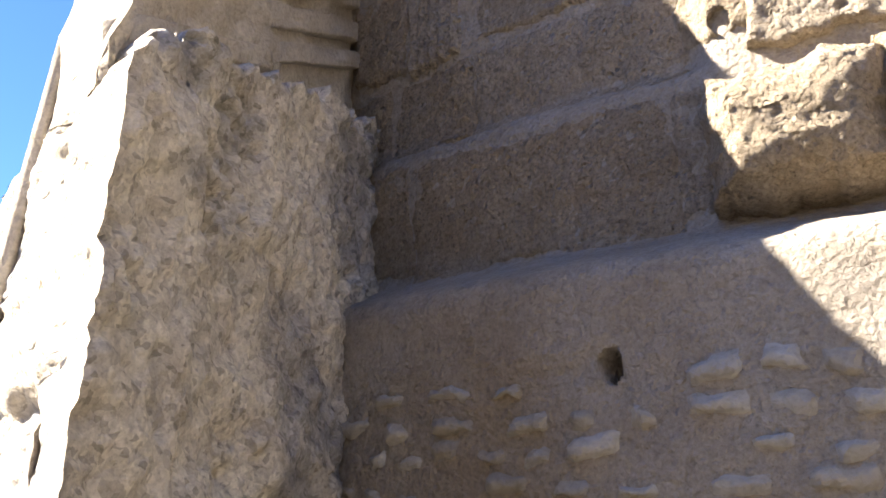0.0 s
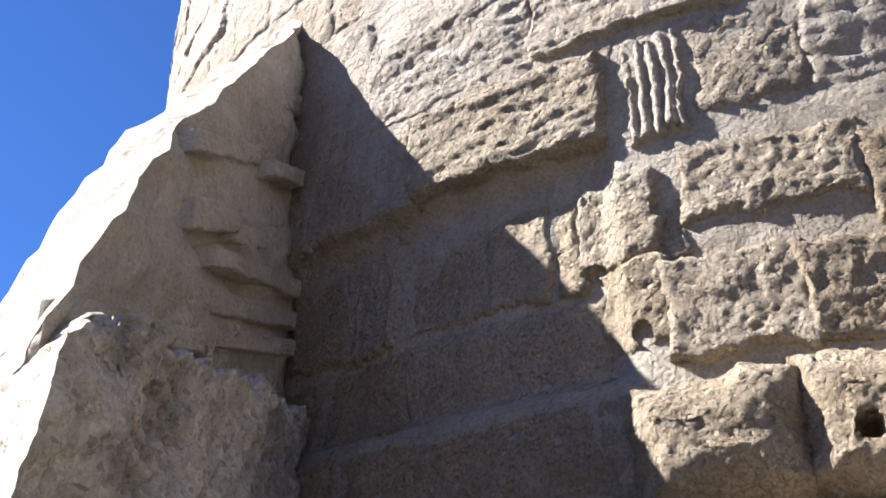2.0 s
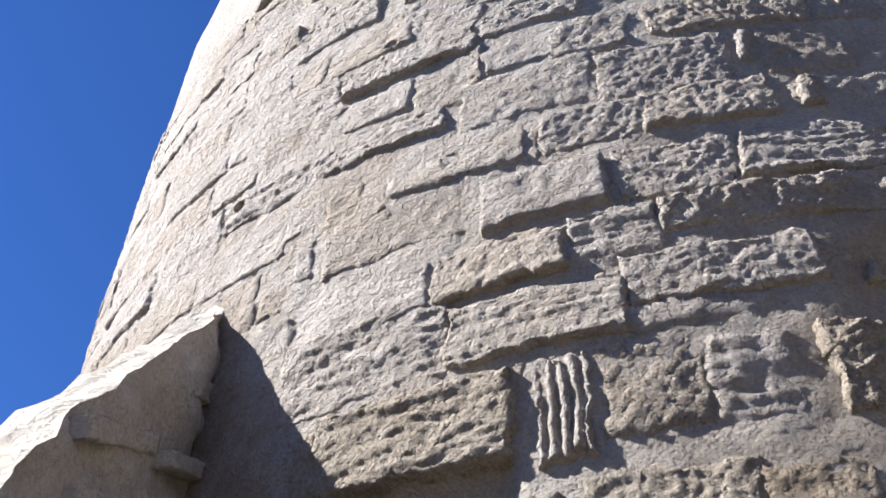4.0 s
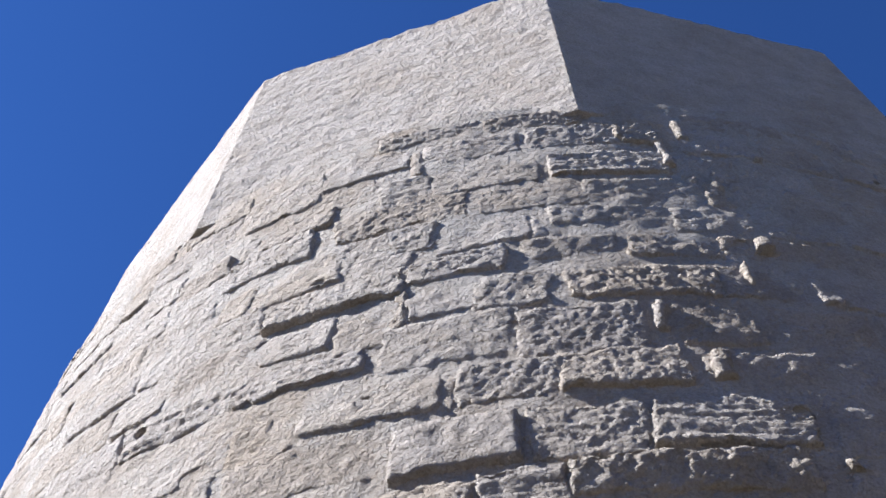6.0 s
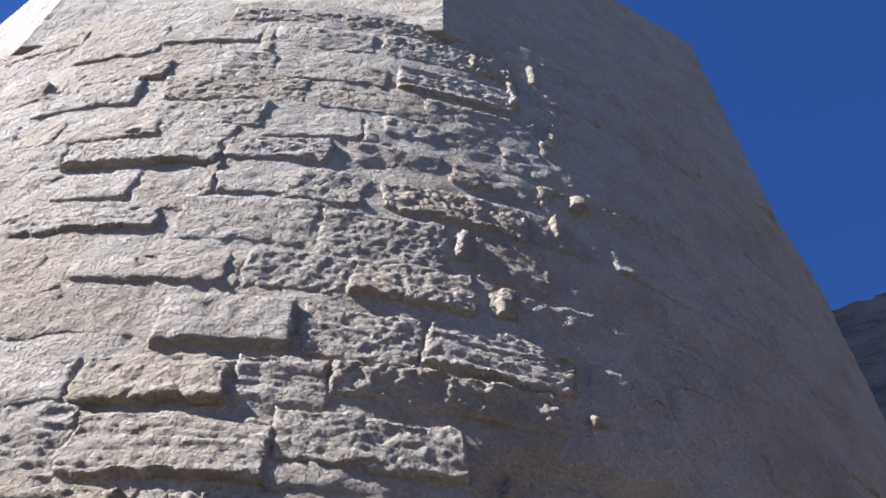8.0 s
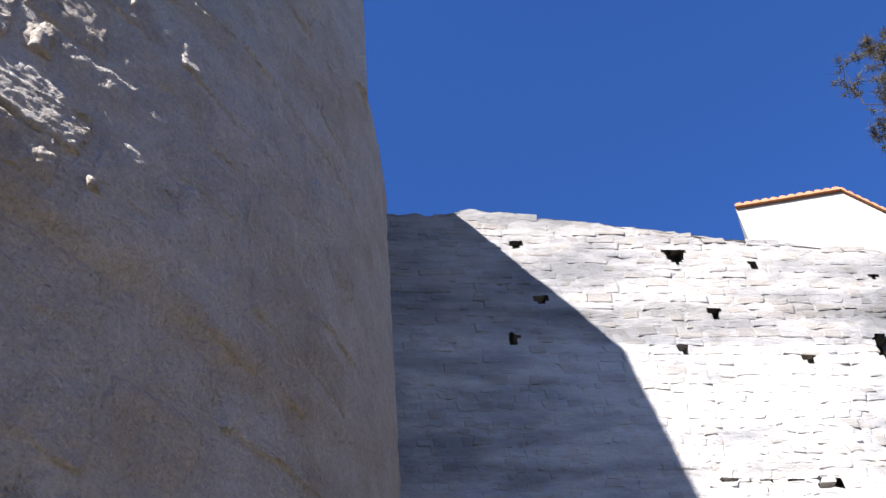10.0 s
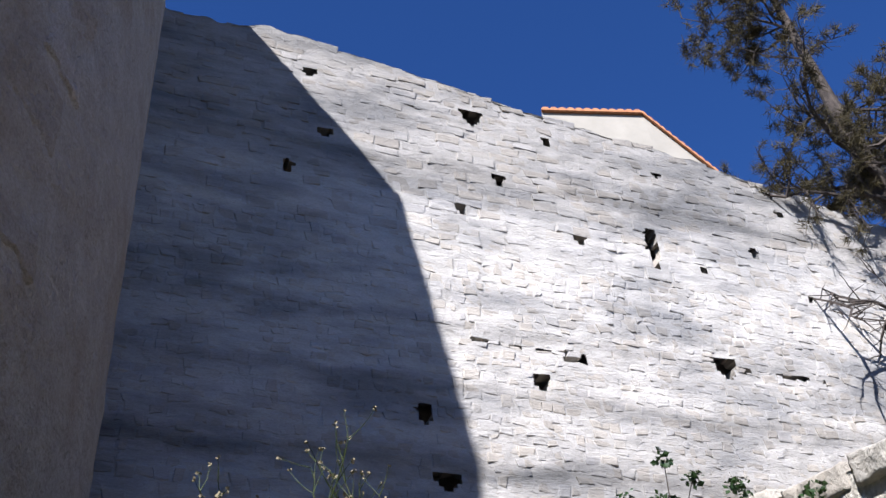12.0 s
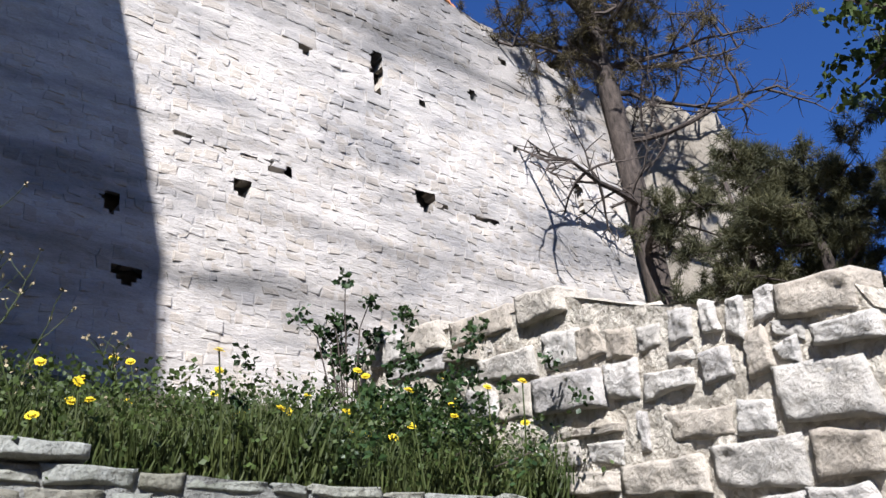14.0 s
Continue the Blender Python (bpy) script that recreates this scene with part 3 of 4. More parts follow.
def build_buttress():
    def place(s, out, z):
        p = Vector((BX0, BY0, 0)) + BWAY * s + BRIGHT * out
        return Vector((p.x, p.y, z))

    b = Build()
    ns, nv = 70, 90
    thick = lambda z: 0.12 + max(0.0, 5.6 - z) * 0.13 + max(0.0, 3.9 - z) * 0.17 + max(0.0, 3.1 - z) * 0.3
    end_at = lambda z: BLEN + 0.2 * max(0.0, 2.9 - z) ** 1.2
    # the face beside the tower
    verts = []
    for j in range(nv):
        for i in range(ns):
            s = -0.9 + (BLEN + 0.73) * i / (ns - 1)
            z = -0.3 + (slope_top(s) + 0.3) * j / (nv - 1)
            s += (end_at(z) - BLEN) * (i / (ns - 1)) ** 3
            p = place(s, 0, z)
            rel = 0.05 * fractal(p.x, p.y, p.z * 1.3, 1.6, 5) + 0.016 * fractal(p.x * 0.6, p.y * 0.6, p.z * 2, 6.0, 5) + 0.028 * math.sin(z * 13 + 2 * fractal(p.x, p.y, p.z, 1.5, 2)) * (0.5 + 0.5 * noise.noise(p * 1.3))
            ragged = 0.03 * fractal(s, 3.0, 1.0, 6.0, 5) * (j / (nv - 1)) ** 6
            verts.append(tuple(place(s, rel, z + ragged)))
    b.add(verts, grid_faces(ns, nv)[:])
    right_top = [verts[(nv - 1) * ns + i] for i in range(ns)]
    # the sloping top
    nt = 10
    verts = []
    for k in range(nt):
        for i in range(ns):
            s = -0.9 + (BLEN + 0.73) * i / (ns - 1)
            p = Vector(right_top[i]) - BRIGHT * thick(slope_top(s)) * k / (nt - 1)
            p -= BWAY * 0.8 * thick(slope_top(s)) * k / (nt - 1) * (i / (ns - 1)) ** 8
            if k:
                p.z += 0.035 * fractal(p.x, p.y, p.z, 5.0, 5)
            verts.append(tuple(p))
    b.add(verts, grid_faces(ns, nt))
    left_top = verts[(nt - 1) * ns:]
    # the far side
    verts = list(left_top) + [tuple(Vector((x, y, -0.3)) - BRIGHT * 1.0) for x, y, z in left_top]
    b.add(verts, grid_faces(ns, 2))
    # the lit end
    ne, nz = 26, 60
    verts = []
    for j in range(nz):
        z = -0.3 + (slope_top(BLEN - 0.17) + 0.3) * j / (nz - 1)
        for i in range(ne):
            k = i / (ne - 1) * (1 + 0.45 * min(1.0, max(0.0, (2.75 - z) / 0.4)))
            p = place(end_at(z) - 0.17 - 0.14 * min(1.0, max(0.0, (2.86 - z) / 0.1)) - 0.8 * k * thick(z), -k * thick(z), z)
            edge = 1 if 0 < i < ne - 1 and j < nz - 1 else 0.0
            swell = 0.03 * max(0.0, math.sin(z * 7.0 + 1.0)) + 0.022 * fractal(p.x, p.y, p.z, 4.0, 6)
            verts.append(tuple(p + BWAY * swell * edge))
    b.add(verts, [f[::-1] for f in grid_faces(ne, nz)])
    part("upper_body", b.mesh("upper_body", BUTTRESS_SMOOTH, True), buttress, "smooth cream rendered wedge")
    # rough conglomerate foot, set proud of the body
    b = Build()
    ns, nv = 170, 190
    verts = []
    ledge = lambda s: 3.34 - 0.17 * s + 0.07 * fractal(s, 1.0, 0.0, 5.0, 5)
    for j in range(nv):
        v = j / (nv - 1)
        for i in range(ns):
            s = 0.12 + (BLEN - 0.12) * i / (ns - 1)
            reach = (end_at(2.9 * v) - BLEN) * (i / (ns - 1)) ** 3
            top = min(ledge(s), slope_top(s) - 0.02)
            z = -0.3 + (top + 0.3) * min(1.0, v / 0.94)
            out = 0.17 + 0.05 * min(1.0, s)
            full = out
            if v > 0.94:
                out *= 1 - (v - 0.94) / 0.06 * 1.1
            reach -= 0.76 * (full - out) * (i / (ns - 1)) ** 6
            p = place(s, 0.1, z)
            hole = noise.noise(p * 13)
            pitted = min(1.0, max(0.0, 0.5 + 2.2 * noise.noise(p * 1.9 + Vector((3, 1, 7)))))
            rel = 0.05 * fractal(p.x, p.y, p.z, 2.6, 5) - pitted * (0.22 * max(0.0, hole - 0.22) + 0.12 * max(0.0, noise.noise(p * 23) - 0.2)) + 0.012 * pitted * fractal(p.x, p.y, p.z, 18, 3)
            out *= min(1.0, (s - 0.10) / 0.15 + 0.1)
            if i == ns - 1:
                rel *= 0.4
            verts.append(tuple(place(s + reach, out + rel, z)))
    b.add(verts, grid_faces(ns, nv))
    ends = [verts[j * ns + ns - 1] for j in range(nv)]
    # its sunlit end, with a worn bulge, closed towards the body
    ne = 44
    verts = []
    for e in ends:
        z = e[2]
        for i in range(ne):
            k = min(1.0, i / (ne - 3))
            width = 0.22 + thick(z) * 1.25
            p = Vector(e) - (BRIGHT + BWAY * 0.76) * width * k
            bulge = 0.1 * max(0.0, 1 - ((z - 2.02 - 0.05 * fractal(p.x, p.y, 0.0, 3.0, 3)) / 0.17) ** 2) * min(1.0, max(0.0, k * 9 - 0.6))
            rough = 0.035 * fractal(p.x, p.y, p.z, 3.5, 6) + 0.012 * fractal(p.x, p.y, p.z, 14.0, 3)
            p += BWAY * (bulge + rough * min(1.0, 8 * k))
            if i > ne - 3:
                p -= BWAY * 0.3 * (i - ne + 3)
            verts.append(tuple(p))
    last = verts[-ne:]
    b.add(verts, [f[::-1] for f in grid_faces(ne, nv)])
    b.add(last + [tuple(Vector(p) - BWAY * 0.35 + Vector((0, 0, 0.05))) for p in last], [f[::-1] for f in grid_faces(ne, 2)])
    rng = random.Random(17)
    at = lambda s, z, out: tuple(place(s, out, z))
    # bedded slabs that show in the face, dipping away from the tower
    for lo, hi, z0, z1, h, proud in ((-0.2, 0.66, 4.86, 4.48, 0.1, 0.075), (-0.38, 1.16, 4.2, 3.72, 0.1, 0.045), (-0.38, 1.07, 4.04, 3.54, 0.11, 0.03), (-0.38, 1.0, 3.88, 3.4, 0.09, 0.035),
                                          (-0.24, 0.95, 4.46, 3.98, 0.15, 0.02), (0.72, 1.4, 4.52, 4.16, 0.12, 0.02), (1.1, 2.03, 3.32, 3.07, 0.1, 0.03), (0.9, 1.35, 4.05, 3.82, 0.16, 0.025), (0.0, 0.5, 5.3, 5.06, 0.14, 0.02)):
        corners = [(lo, z0 - h / 2), (hi, z1 - h / 2), (hi, z1 + h / 2), (lo, z0 + h / 2)]
        verts, faces = loose_stone(corners, at, -0.1, proud + 0.02, rng, 15)
        part("set_stone", mesh_of("set_stone", verts, faces, BUTTRESS_SMOOTH, True), buttress)
    part("rough_foot", b.mesh("rough_foot", BUTTRESS_ROUGH, True), buttress, "pitted conglomerate foot with a ragged ledge")


build_buttress()

# ---- the curtain wall ----
WALL_AT = Vector((12.0, 0, 0))
WALL_U = Vector((0.5615, -0.8275, 0)).normalized()
WALL_N = Vector((-0.8275, -0.5615, 0)).normalized()
WALL_START, WALL_END, WALL_FOOT = -6.4, 5.2, 2.6
TOPLINE = [(-6.4, 12.0), (-5.7, 12.0), (-5.0, 11.93), (-4.3, 12.1), (-3.5, 11.95), (-1.84, 11.73), (-0.9, 11.58), (0.6, 11.42), (2.1, 11.25), (4.05, 10.9), (5.3, 10.72)]
HOLES = [(-3.8, 11.36, 0.22, 0.14), (-3.6, 10.34, 0.24, 0.16), (-4.04, 9.63, 0.15, 0.19), (-1.63, 11.17, 0.34, 0.3), (-1.35, 10.11, 0.2, 0.22), (-1.92, 9.48, 0.18, 0.2),
         (-0.36, 9.32, 0.17, 0.16), (1.29, 7.71, 0.36, 0.3), (-1.2, 7.16, 0.24, 0.2), (-2.58, 6.58, 0.2, 0.22), (2.35, 9.69, 0.17, 0.17), (3.04, 10.55, 0.17, 0.14), (-2.4, 5.85, 0.34, 0.18),
         (-0.55, 11.02, 0.16, 0.12), (1.1, 10.82, 0.2, 0.09), (1.39, 9.2, 0.12, 0.12), (3.04, 9.03, 0.13, 0.11), (0.71, 9.4, 0.2, 0.66), (4.2, 8.6, 0.16, 0.5)]
CRACKS = [(-2.0, -0.6, 7.58), (-1.2, -0.6, 7.5), (1.4, 2.75, 7.7), (0.6, 0.95, 10.12)]
curtain = tagged(new("wall_north"), "tall grey-white rubble curtain wall with putlog holes", "wall", kind="structure")


def wall_top(u):
    for (a, za), (b, zb) in zip(TOPLINE, TOPLINE[1:]):
        if u <= b:
            return za + (zb - za) * (u - a) / (b - a)
    return TOPLINE[-1][1]


def on_wall(u, z, out=0.0):
    lean = 0.012 * (9 - z)
    p = WALL_AT + WALL_U * u + WALL_N * (out + lean)
    return (p.x, p.y, z)


def in_opening(u, z):
    ragged = 0.25 * noise.noise(Vector((u * 9, z * 9, 4)))
    return any((abs(u - hu) / (w * (1.0 + 1.0 * (z - hz) / h))) ** 3 + ((z - hz) / h) ** 4 < 0.07 * (1 + ragged) and abs(z - hz) < h * 0.6 for hu, hz, w, h in HOLES)


def build_curtain():
    cell = 0.05
    nu, nv = int((WALL_END - WALL_START) / cell) + 1, int((12.1 - WALL_FOOT) / cell) + 1
    b = Build()
    verts = []
    for j in range(nv):
        for i in range(nu):
            u, z = WALL_START + i * cell, WALL_FOOT + j * cell
            z = min(z, wall_top(u) - 0.02 + 0.05 * noise.noise(Vector((u * 3, 0, 0))))
            x, y, _ = on_wall(u, z)
            verts.append(on_wall(u, z, -0.003 + 0.008 * noise.noise(Vector((u * 6, z * 7, 1))) + 0.03 * fractal(x, y, z, 1.2, 5)))
    faces = []
    for f in grid_faces(nu, nv):
        i, j = f[0] % nu, f[0] // nu
        u, z = WALL_START + (i + 0.5) * cell, WALL_FOOT + (j + 0.5) * cell
        slot = any(a < u < c and abs(z - zc) < 0.03 + 0.02 * noise.noise(Vector((u * 4, zc, 0))) for a, c, zc in CRACKS)
        if not in_opening(u, z) and not slot:
            faces.append(f[::-1])
    b.add(verts, faces)
    part("mortar", b.mesh("mortar", CURTAIN_MORTAR, True), curtain, "pale lime mortar between the stones")
    # the body behind, with the top, the end and the backs of the holes
    b = Build()
    n = 60
    us = [WALL_START + (WALL_END - WALL_START) * i / (n - 1) for i in range(n)]
    ring = []
    for depth in (-0.42, -1.9):
        for low in (True, False):
            ring.append([on_wall(u, WALL_FOOT if low else wall_top(u) - 0.06, depth) for u in us])
    verts = [p for r in ring for p in r]
    f = []
    for i in range(n - 1):
        f += [(i, i + 1, n + i + 1, n + i), (n + i, n + i + 1, 3 * n + i + 1, 3 * n + i), (2 * n + i, 3 * n + i, 3 * n + i + 1, 2 * n + i + 1)]
    f.append((n - 1, 3 * n - 1, 4 * n - 1, 2 * n - 1))
    b.add(verts, f)
    tops = [on_wall(u, wall_top(u) - 0.05, d) for d in (0.0, -0.45) for u in us]
    b.add(tops, grid_faces(n, 2))
    zs = [WALL_FOOT + (wall_top(WALL_END) - WALL_FOOT) * k / 40 for k in range(41)]
    b.add([on_wall(WALL_END, z, d) for d in (0.0, -0.45) for z in zs], grid_faces(41, 2))
    part("core", b.mesh("core", CURTAIN_MORTAR), curtain)
    # stones in courses
    rng = random.Random(5)
    rest = Build()
    singles = 0
    z = WALL_FOOT + 0.6
    while z < 12.0:
        h = rng.uniform(0.09, 0.14) if z < 8.9 else rng.uniform(0.125, 0.18)
        u = WALL_START + rng.uniform(0, 0.2)
        while u < WALL_END:
            w = rng.uniform(0.08, 0.2) if z < 8.9 else rng.uniform(0.16, 0.38)
            a, c = u, min(u + w, WALL_END)
            u += w + rng.uniform(0.008, 0.03)
            warp = 0.05 * noise.noise(Vector((u * 0.7, z * 0.5, 0.3)))
            low, high = z + warp + rng.uniform(-0.012, 0.03), z + warp + h - rng.uniform(-0.006, 0.04)
            mid = (a + c) / 2
            if high > wall_top(mid) + 0.05 or c - a < 0.06:
                continue
            if rng.random() < 0.03:
                continue
            for hu, hz, hw, hh in HOLES:
                if min(high, hz + hh / 2) - max(low, hz - hh / 2) > 0.02 and a < hu + hw / 2 and c > hu - hw / 2:
                    if mid < hu:
                        c = min(c, hu - hw * 0.42)
                    else:
                        a = max(a, hu + hw * 0.42)
            if any(a < cb and c > ca and low < zc + 0.025 < high + 0.05 and abs(zc - (low + high) / 2) < 0.05 for ca, cb, zc in CRACKS):
                low = max(low, z + 0.06)
            if c - a < 0.06 or high - low < 0.03:
                continue
            out = rng.uniform(-0.003, 0.004) + 0.03 * fractal(*on_wall(mid, low), 1.2, 5)
            jig = lambda: rng.uniform(-0.022, 0.022)
            outer = [(a + jig(), low + jig()), (c + jig(), low + jig()), (c + jig(), high + jig()), (a + jig(), high + jig())]
            mu, mz = sum(p[0] for p in outer) / 4, sum(p[1] for p in outer) / 4
            inner = [(mu + (p - mu) * 0.88 + jig() * 0.3, mz + (q - mz) * 0.80 + jig() * 0.3) for p, q in outer]
            skew = [rng.uniform(-0.0015, 0.0015) for _ in range(4)]
            verts = [on_wall(p, q, -0.2) for p, q in outer] + [on_wall(p, q, out - 0.005) for p, q in outer] + [on_wall(p, q, out + s) for (p, q), s in zip(inner, skew)]
            faces = [(k, (k + 1) % 4, 4 + (k + 1) % 4, 4 + k) for k in range(4)] + [(4 + k, 4 + (k + 1) % 4, 8 + (k + 1) % 4, 8 + k) for k in range(4)] + [(8, 9, 10, 11)]
            faces = [f[::-1] for f in faces]
            if -0.6 < mid < 1.4 and 7.2 < z < 9.3 and singles < 300:
                singles += 1
                part("stone", mesh_of("stone", verts, faces, CURTAIN_STONE_SINGLE), curtain)
            else:
                rest.add(verts, faces)
        z += h
    part("stones", rest.mesh("stones", CURTAIN_STONE), curtain, "grey-white rubble stones in rough courses", "stuff")


build_curtain()

# ---- the garden wall ----
GW_AT, GW_S = Vector((4.83, -1.55, 0)), Vector((0.909, 0.417, 0)).normalized()
GW_N = Vector((-0.417, 0.909, 0)).normalized()
GW_TOP = [(-0.9, 2.55), (0.03, 2.82), (0.1, 2.97), (0.39, 3.05), (0.7, 3.13), (1.06, 3.28), (1.48, 3.5), (1.9, 3.6), (2.58, 3.78), (3.43, 3.98), (3.7, 3.98)]
# its larger stones: from, to, foot and head
GW_UPPER = [
    (2.99, 3.43, 3.77, 3.94),
    (2.57, 2.95, 3.68, 3.86),
    (1.91, 2.51, 3.55, 3.70),
    (1.51, 1.86, 3.43, 3.59),
    (2.54, 3.24, 3.60, 3.69),
    (2.22, 2.54, 3.50, 3.57),
    (1.78, 2.27, 3.27, 3.40),
    (1.44, 1.72, 3.18, 3.33),
    (1.29, 1.46, 3.13, 3.27),
    (1.11, 1.29, 3.08, 3.22),
    (0.95, 1.09, 3.06, 3.16),
    (0.77, 0.92, 3.00, 3.13),
    (0.64, 0.73, 2.98, 3.11),
    (0.52, 0.62, 2.93, 3.06),
    (0.41, 0.49, 2.93, 3.06),
    (0.08, 0.39, 2.88, 3.01),
    (0.31, 0.43, 2.84, 2.90),
    (0.03, 0.29, 2.73, 2.83),
    (0.45, 0.56, 2.77, 2.92),
    (0.34, 0.44, 2.75, 2.83),
]
GW_LOWER = [
    (0.63, 0.78, 2.80, 2.93),
    (0.10, 0.49, 2.54, 2.72),
    (1.33, 1.82, 2.96, 3.13),
    (1.12, 1.31, 2.90, 3.05),
    (0.82, 1.10, 2.85, 2.94),
    (2.12, 2.40, 3.13, 3.29),
    (1.84, 2.11, 3.07, 3.22),
    (0.52, 0.66, 2.58, 2.70),
    (0.71, 1.03, 2.62, 2.75),
    (0.42, 0.85, 2.41, 2.56),
    (0.14, 0.40, 2.35, 2.50),
    (1.10, 1.19, 2.66, 2.82),
    (1.26, 1.67, 2.83, 2.87),
    (1.27, 1.52, 2.70, 2.80),
    (1.55, 1.73, 2.75, 2.85),
    (1.35, 1.94, 2.62, 2.73),
    (0.86, 1.31, 2.48, 2.62),
    (0.46, 0.89, 2.23, 2.39),
    (0.19, 0.44, 2.18, 2.34),
]


def courses_of_stones(parent, at, s0, s1, low, table, heights, widths, gap, proud, rng, material, name, keep, flip, tilt=0.0):
    z = low
    while z < max(t for _, t in table):
        h = rng.uniform(*heights)
        s = s0 + rng.uniform(-0.1, 0.1)
        while s < s1:
            w = rng.uniform(*widths) * (1.25 if z < low + 0.5 else 1.0)
            a, c = s, min(s + w, s1)
            s += w + rng.uniform(*gap)
            hh = h * rng.uniform(0.72, 1.04)
            j = lambda: rng.uniform(-0.011, 0.011)
            rise = tilt * (a - s0)
            climb = tilt * (c - a)
            top = line_at(table, (a + c) / 2)
            z0, z1 = z + rise, min(z + rise + hh, top + rng.uniform(-0.02, 0.05))
            if z1 - z0 < 0.03 or c - a < 0.07:
                continue
            if w < 0.2 and rng.random() < 0.5 and hh > 0.16:
                cuts = [(z0, z0 + (z1 - z0) * 0.48), (z0 + (z1 - z0) * 0.54, z1)]
            else:
                cuts = [(z0, z1)]
            for b0, b1 in cuts:
                corners = [(a + j(), b0 + j()), (c + j(), b0 + climb + j()), (c + j(), b1 + climb + j()), (a + j(), b1 + j())]
                if not keep((a + c) / 2, (b0 + b1) / 2):
                    continue
                verts, faces = loose_stone(corners, at, -0.12, proud + rng.uniform(-0.016, 0.016), rng)
                if flip:
                    faces = [f[::-1] for f in faces]
                part(name, mesh_of(name, verts, faces, material, True), parent)
        z += h + rng.uniform(0.01, 0.03)


def wall_core(parent, at, s0, s1, low, table, depth, material, flip, label):
    b = Build()
    nu, nv = int((s1 - s0) / 0.05) + 2, 70
    verts = []
    for j in range(nv):
        for i in range(nu):
            s = s0 + (s1 - s0) * i / (nu - 1)
            z = low + (line_at(table, s) - 0.03 - low) * j / (nv - 1)
            verts.append(at(s, z, -0.006 + 0.016 * fractal(s, z, 2.0, 6.5, 5)))
    b.add(verts, grid_faces(nu, nv))
    top = [at(s0 + (s1 - s0) * i / (nu - 1), line_at(table, s0 + (s1 - s0) * i / (nu - 1)) - 0.03 + 0.03 * k * noise.noise(Vector((i * 0.4, k, 0))), -depth * k / 4) for k in range(5) for i in range(nu)]
    b.add(top, grid_faces(nu, 5))
    back = [at(s, z, -depth) for s, z in ((s0, low), (s1, low), (s1, line_at(table, s1) - 0.03), (s0, line_at(table, s0) - 0.03))]
    b.add(back, [(3, 2, 1, 0)])
    for s in (s0, s1):
        t = line_at(table, s) - 0.03
        b.add([at(s, low, 0), at(s, low, -depth), at(s, t, -depth), at(s, t, 0)], [(0, 1, 2, 3)])
    if flip:
        b.f = [f[::-1] for f in b.f]
    part("mortar_core", b.mesh("mortar_core", material, False), parent, label)


def on_garden_wall(s, z, out):
    p = GW_AT + GW_S * s + GW_N * out
    return (p.x, p.y, z)


garden_wall = tagged(new("garden_wall"), "low ruined wall of squared grey stones in crumbling pale mortar", "wall")
wall_core(garden_wall, on_garden_wall, -0.9, 3.7, 0.0, GW_TOP, 0.45, GARDEN_MORTAR, True, "crumbling pale mortar and rubble")


def build_garden_stones():
    rng = random.Random(21)
    known = GW_UPPER + GW_LOWER
    for lo, hi, z0, z1 in known:
        j = lambda: rng.uniform(-0.02, 0.02)
        rise = 0.21 * (hi - lo) / 2
        corners = [(lo + 0.008 + j(), z0 - rise + j()), (hi - 0.008 + j(), z0 + rise + j()), (hi - 0.008 + j(), z1 + rise + j()), (lo + 0.008 + j(), z1 - rise + j())]
        verts, faces = loose_stone(corners, on_garden_wall, -0.14, rng.uniform(0.008, 0.04), rng, 13)
        part("stone", mesh_of("stone", verts, [f[::-1] for f in faces], GARDEN_STONE, True), garden_wall)
    # small rubble and spalls in the mortar between them
    for _ in range(420):
        s, w, h = rng.uniform(-0.8, 3.5), rng.uniform(0.05, 0.17), rng.uniform(0.03, 0.085)
        z = rng.uniform(1.5, line_at(GW_TOP, s) - 0.04)
        mid = lambda lo, hi: 0.21 * (s - (lo + hi) / 2)
        if any(lo - w / 2 - 0.004 < s < hi + w / 2 + 0.004 and z0 + mid(lo, hi) - h / 2 - 0.004 < z < z1 + mid(lo, hi) + h / 2 + 0.004 for lo, hi, z0, z1 in known):
            continue
        known.append((s - w / 2, s + w / 2, z - h / 2, z + h / 2))
        j = lambda: rng.uniform(-0.014, 0.014)
        verts, faces = loose_stone([(s - w / 2 + j(), z - h / 2 - w * 0.1), (s + w / 2 + j(), z - h / 2 + w * 0.1 + j()), (s + w / 2, z + h / 2 + w * 0.1 + j()), (s - w / 2 + j(), z + h / 2 - w * 0.1 + j())], on_garden_wall, -0.1, rng.uniform(-0.002, 0.02), rng, 7)
        part("stone", mesh_of("stone", verts, [f[::-1] for f in faces], GARDEN_STONE, True), garden_wall)


build_garden_stones()

# ---- the terrace and its retaining wall ----
RW_AT, RW_S = Vector((4.88, 1.08, 0)), Vector((0.493, -0.87, 0)).normalized()
RW_N = Vector((-0.87, -0.493, 0)).normalized()
RW_TOP = [(-1.9, 2.57), (0.0, 2.55), (0.6, 2.55), (1.1, 2.525), (2.6, 2.51)]


def on_retaining_wall(s, z, out):
    p = RW_AT + RW_S * s + RW_N * out
    return (p.x, p.y, z)


retaining = tagged(new("retaining_wall"), "grey drystone retaining wall below the overgrown terrace", "wall")
wall_core(retaining, on_retaining_wall, -1.9, 2.3, 0.0, RW_TOP, 0.35, TERRACE_MORTAR, False, "grey earthy mortar")
courses_of_stones(retaining, on_retaining_wall, -1.6, 2.25, 1.75, RW_TOP, (0.035, 0.075), (0.10, 0.34), (0.01, 0.03), 0.015, random.Random(8), RETAINING_STONE, "stone", lambda s, z: True, False)


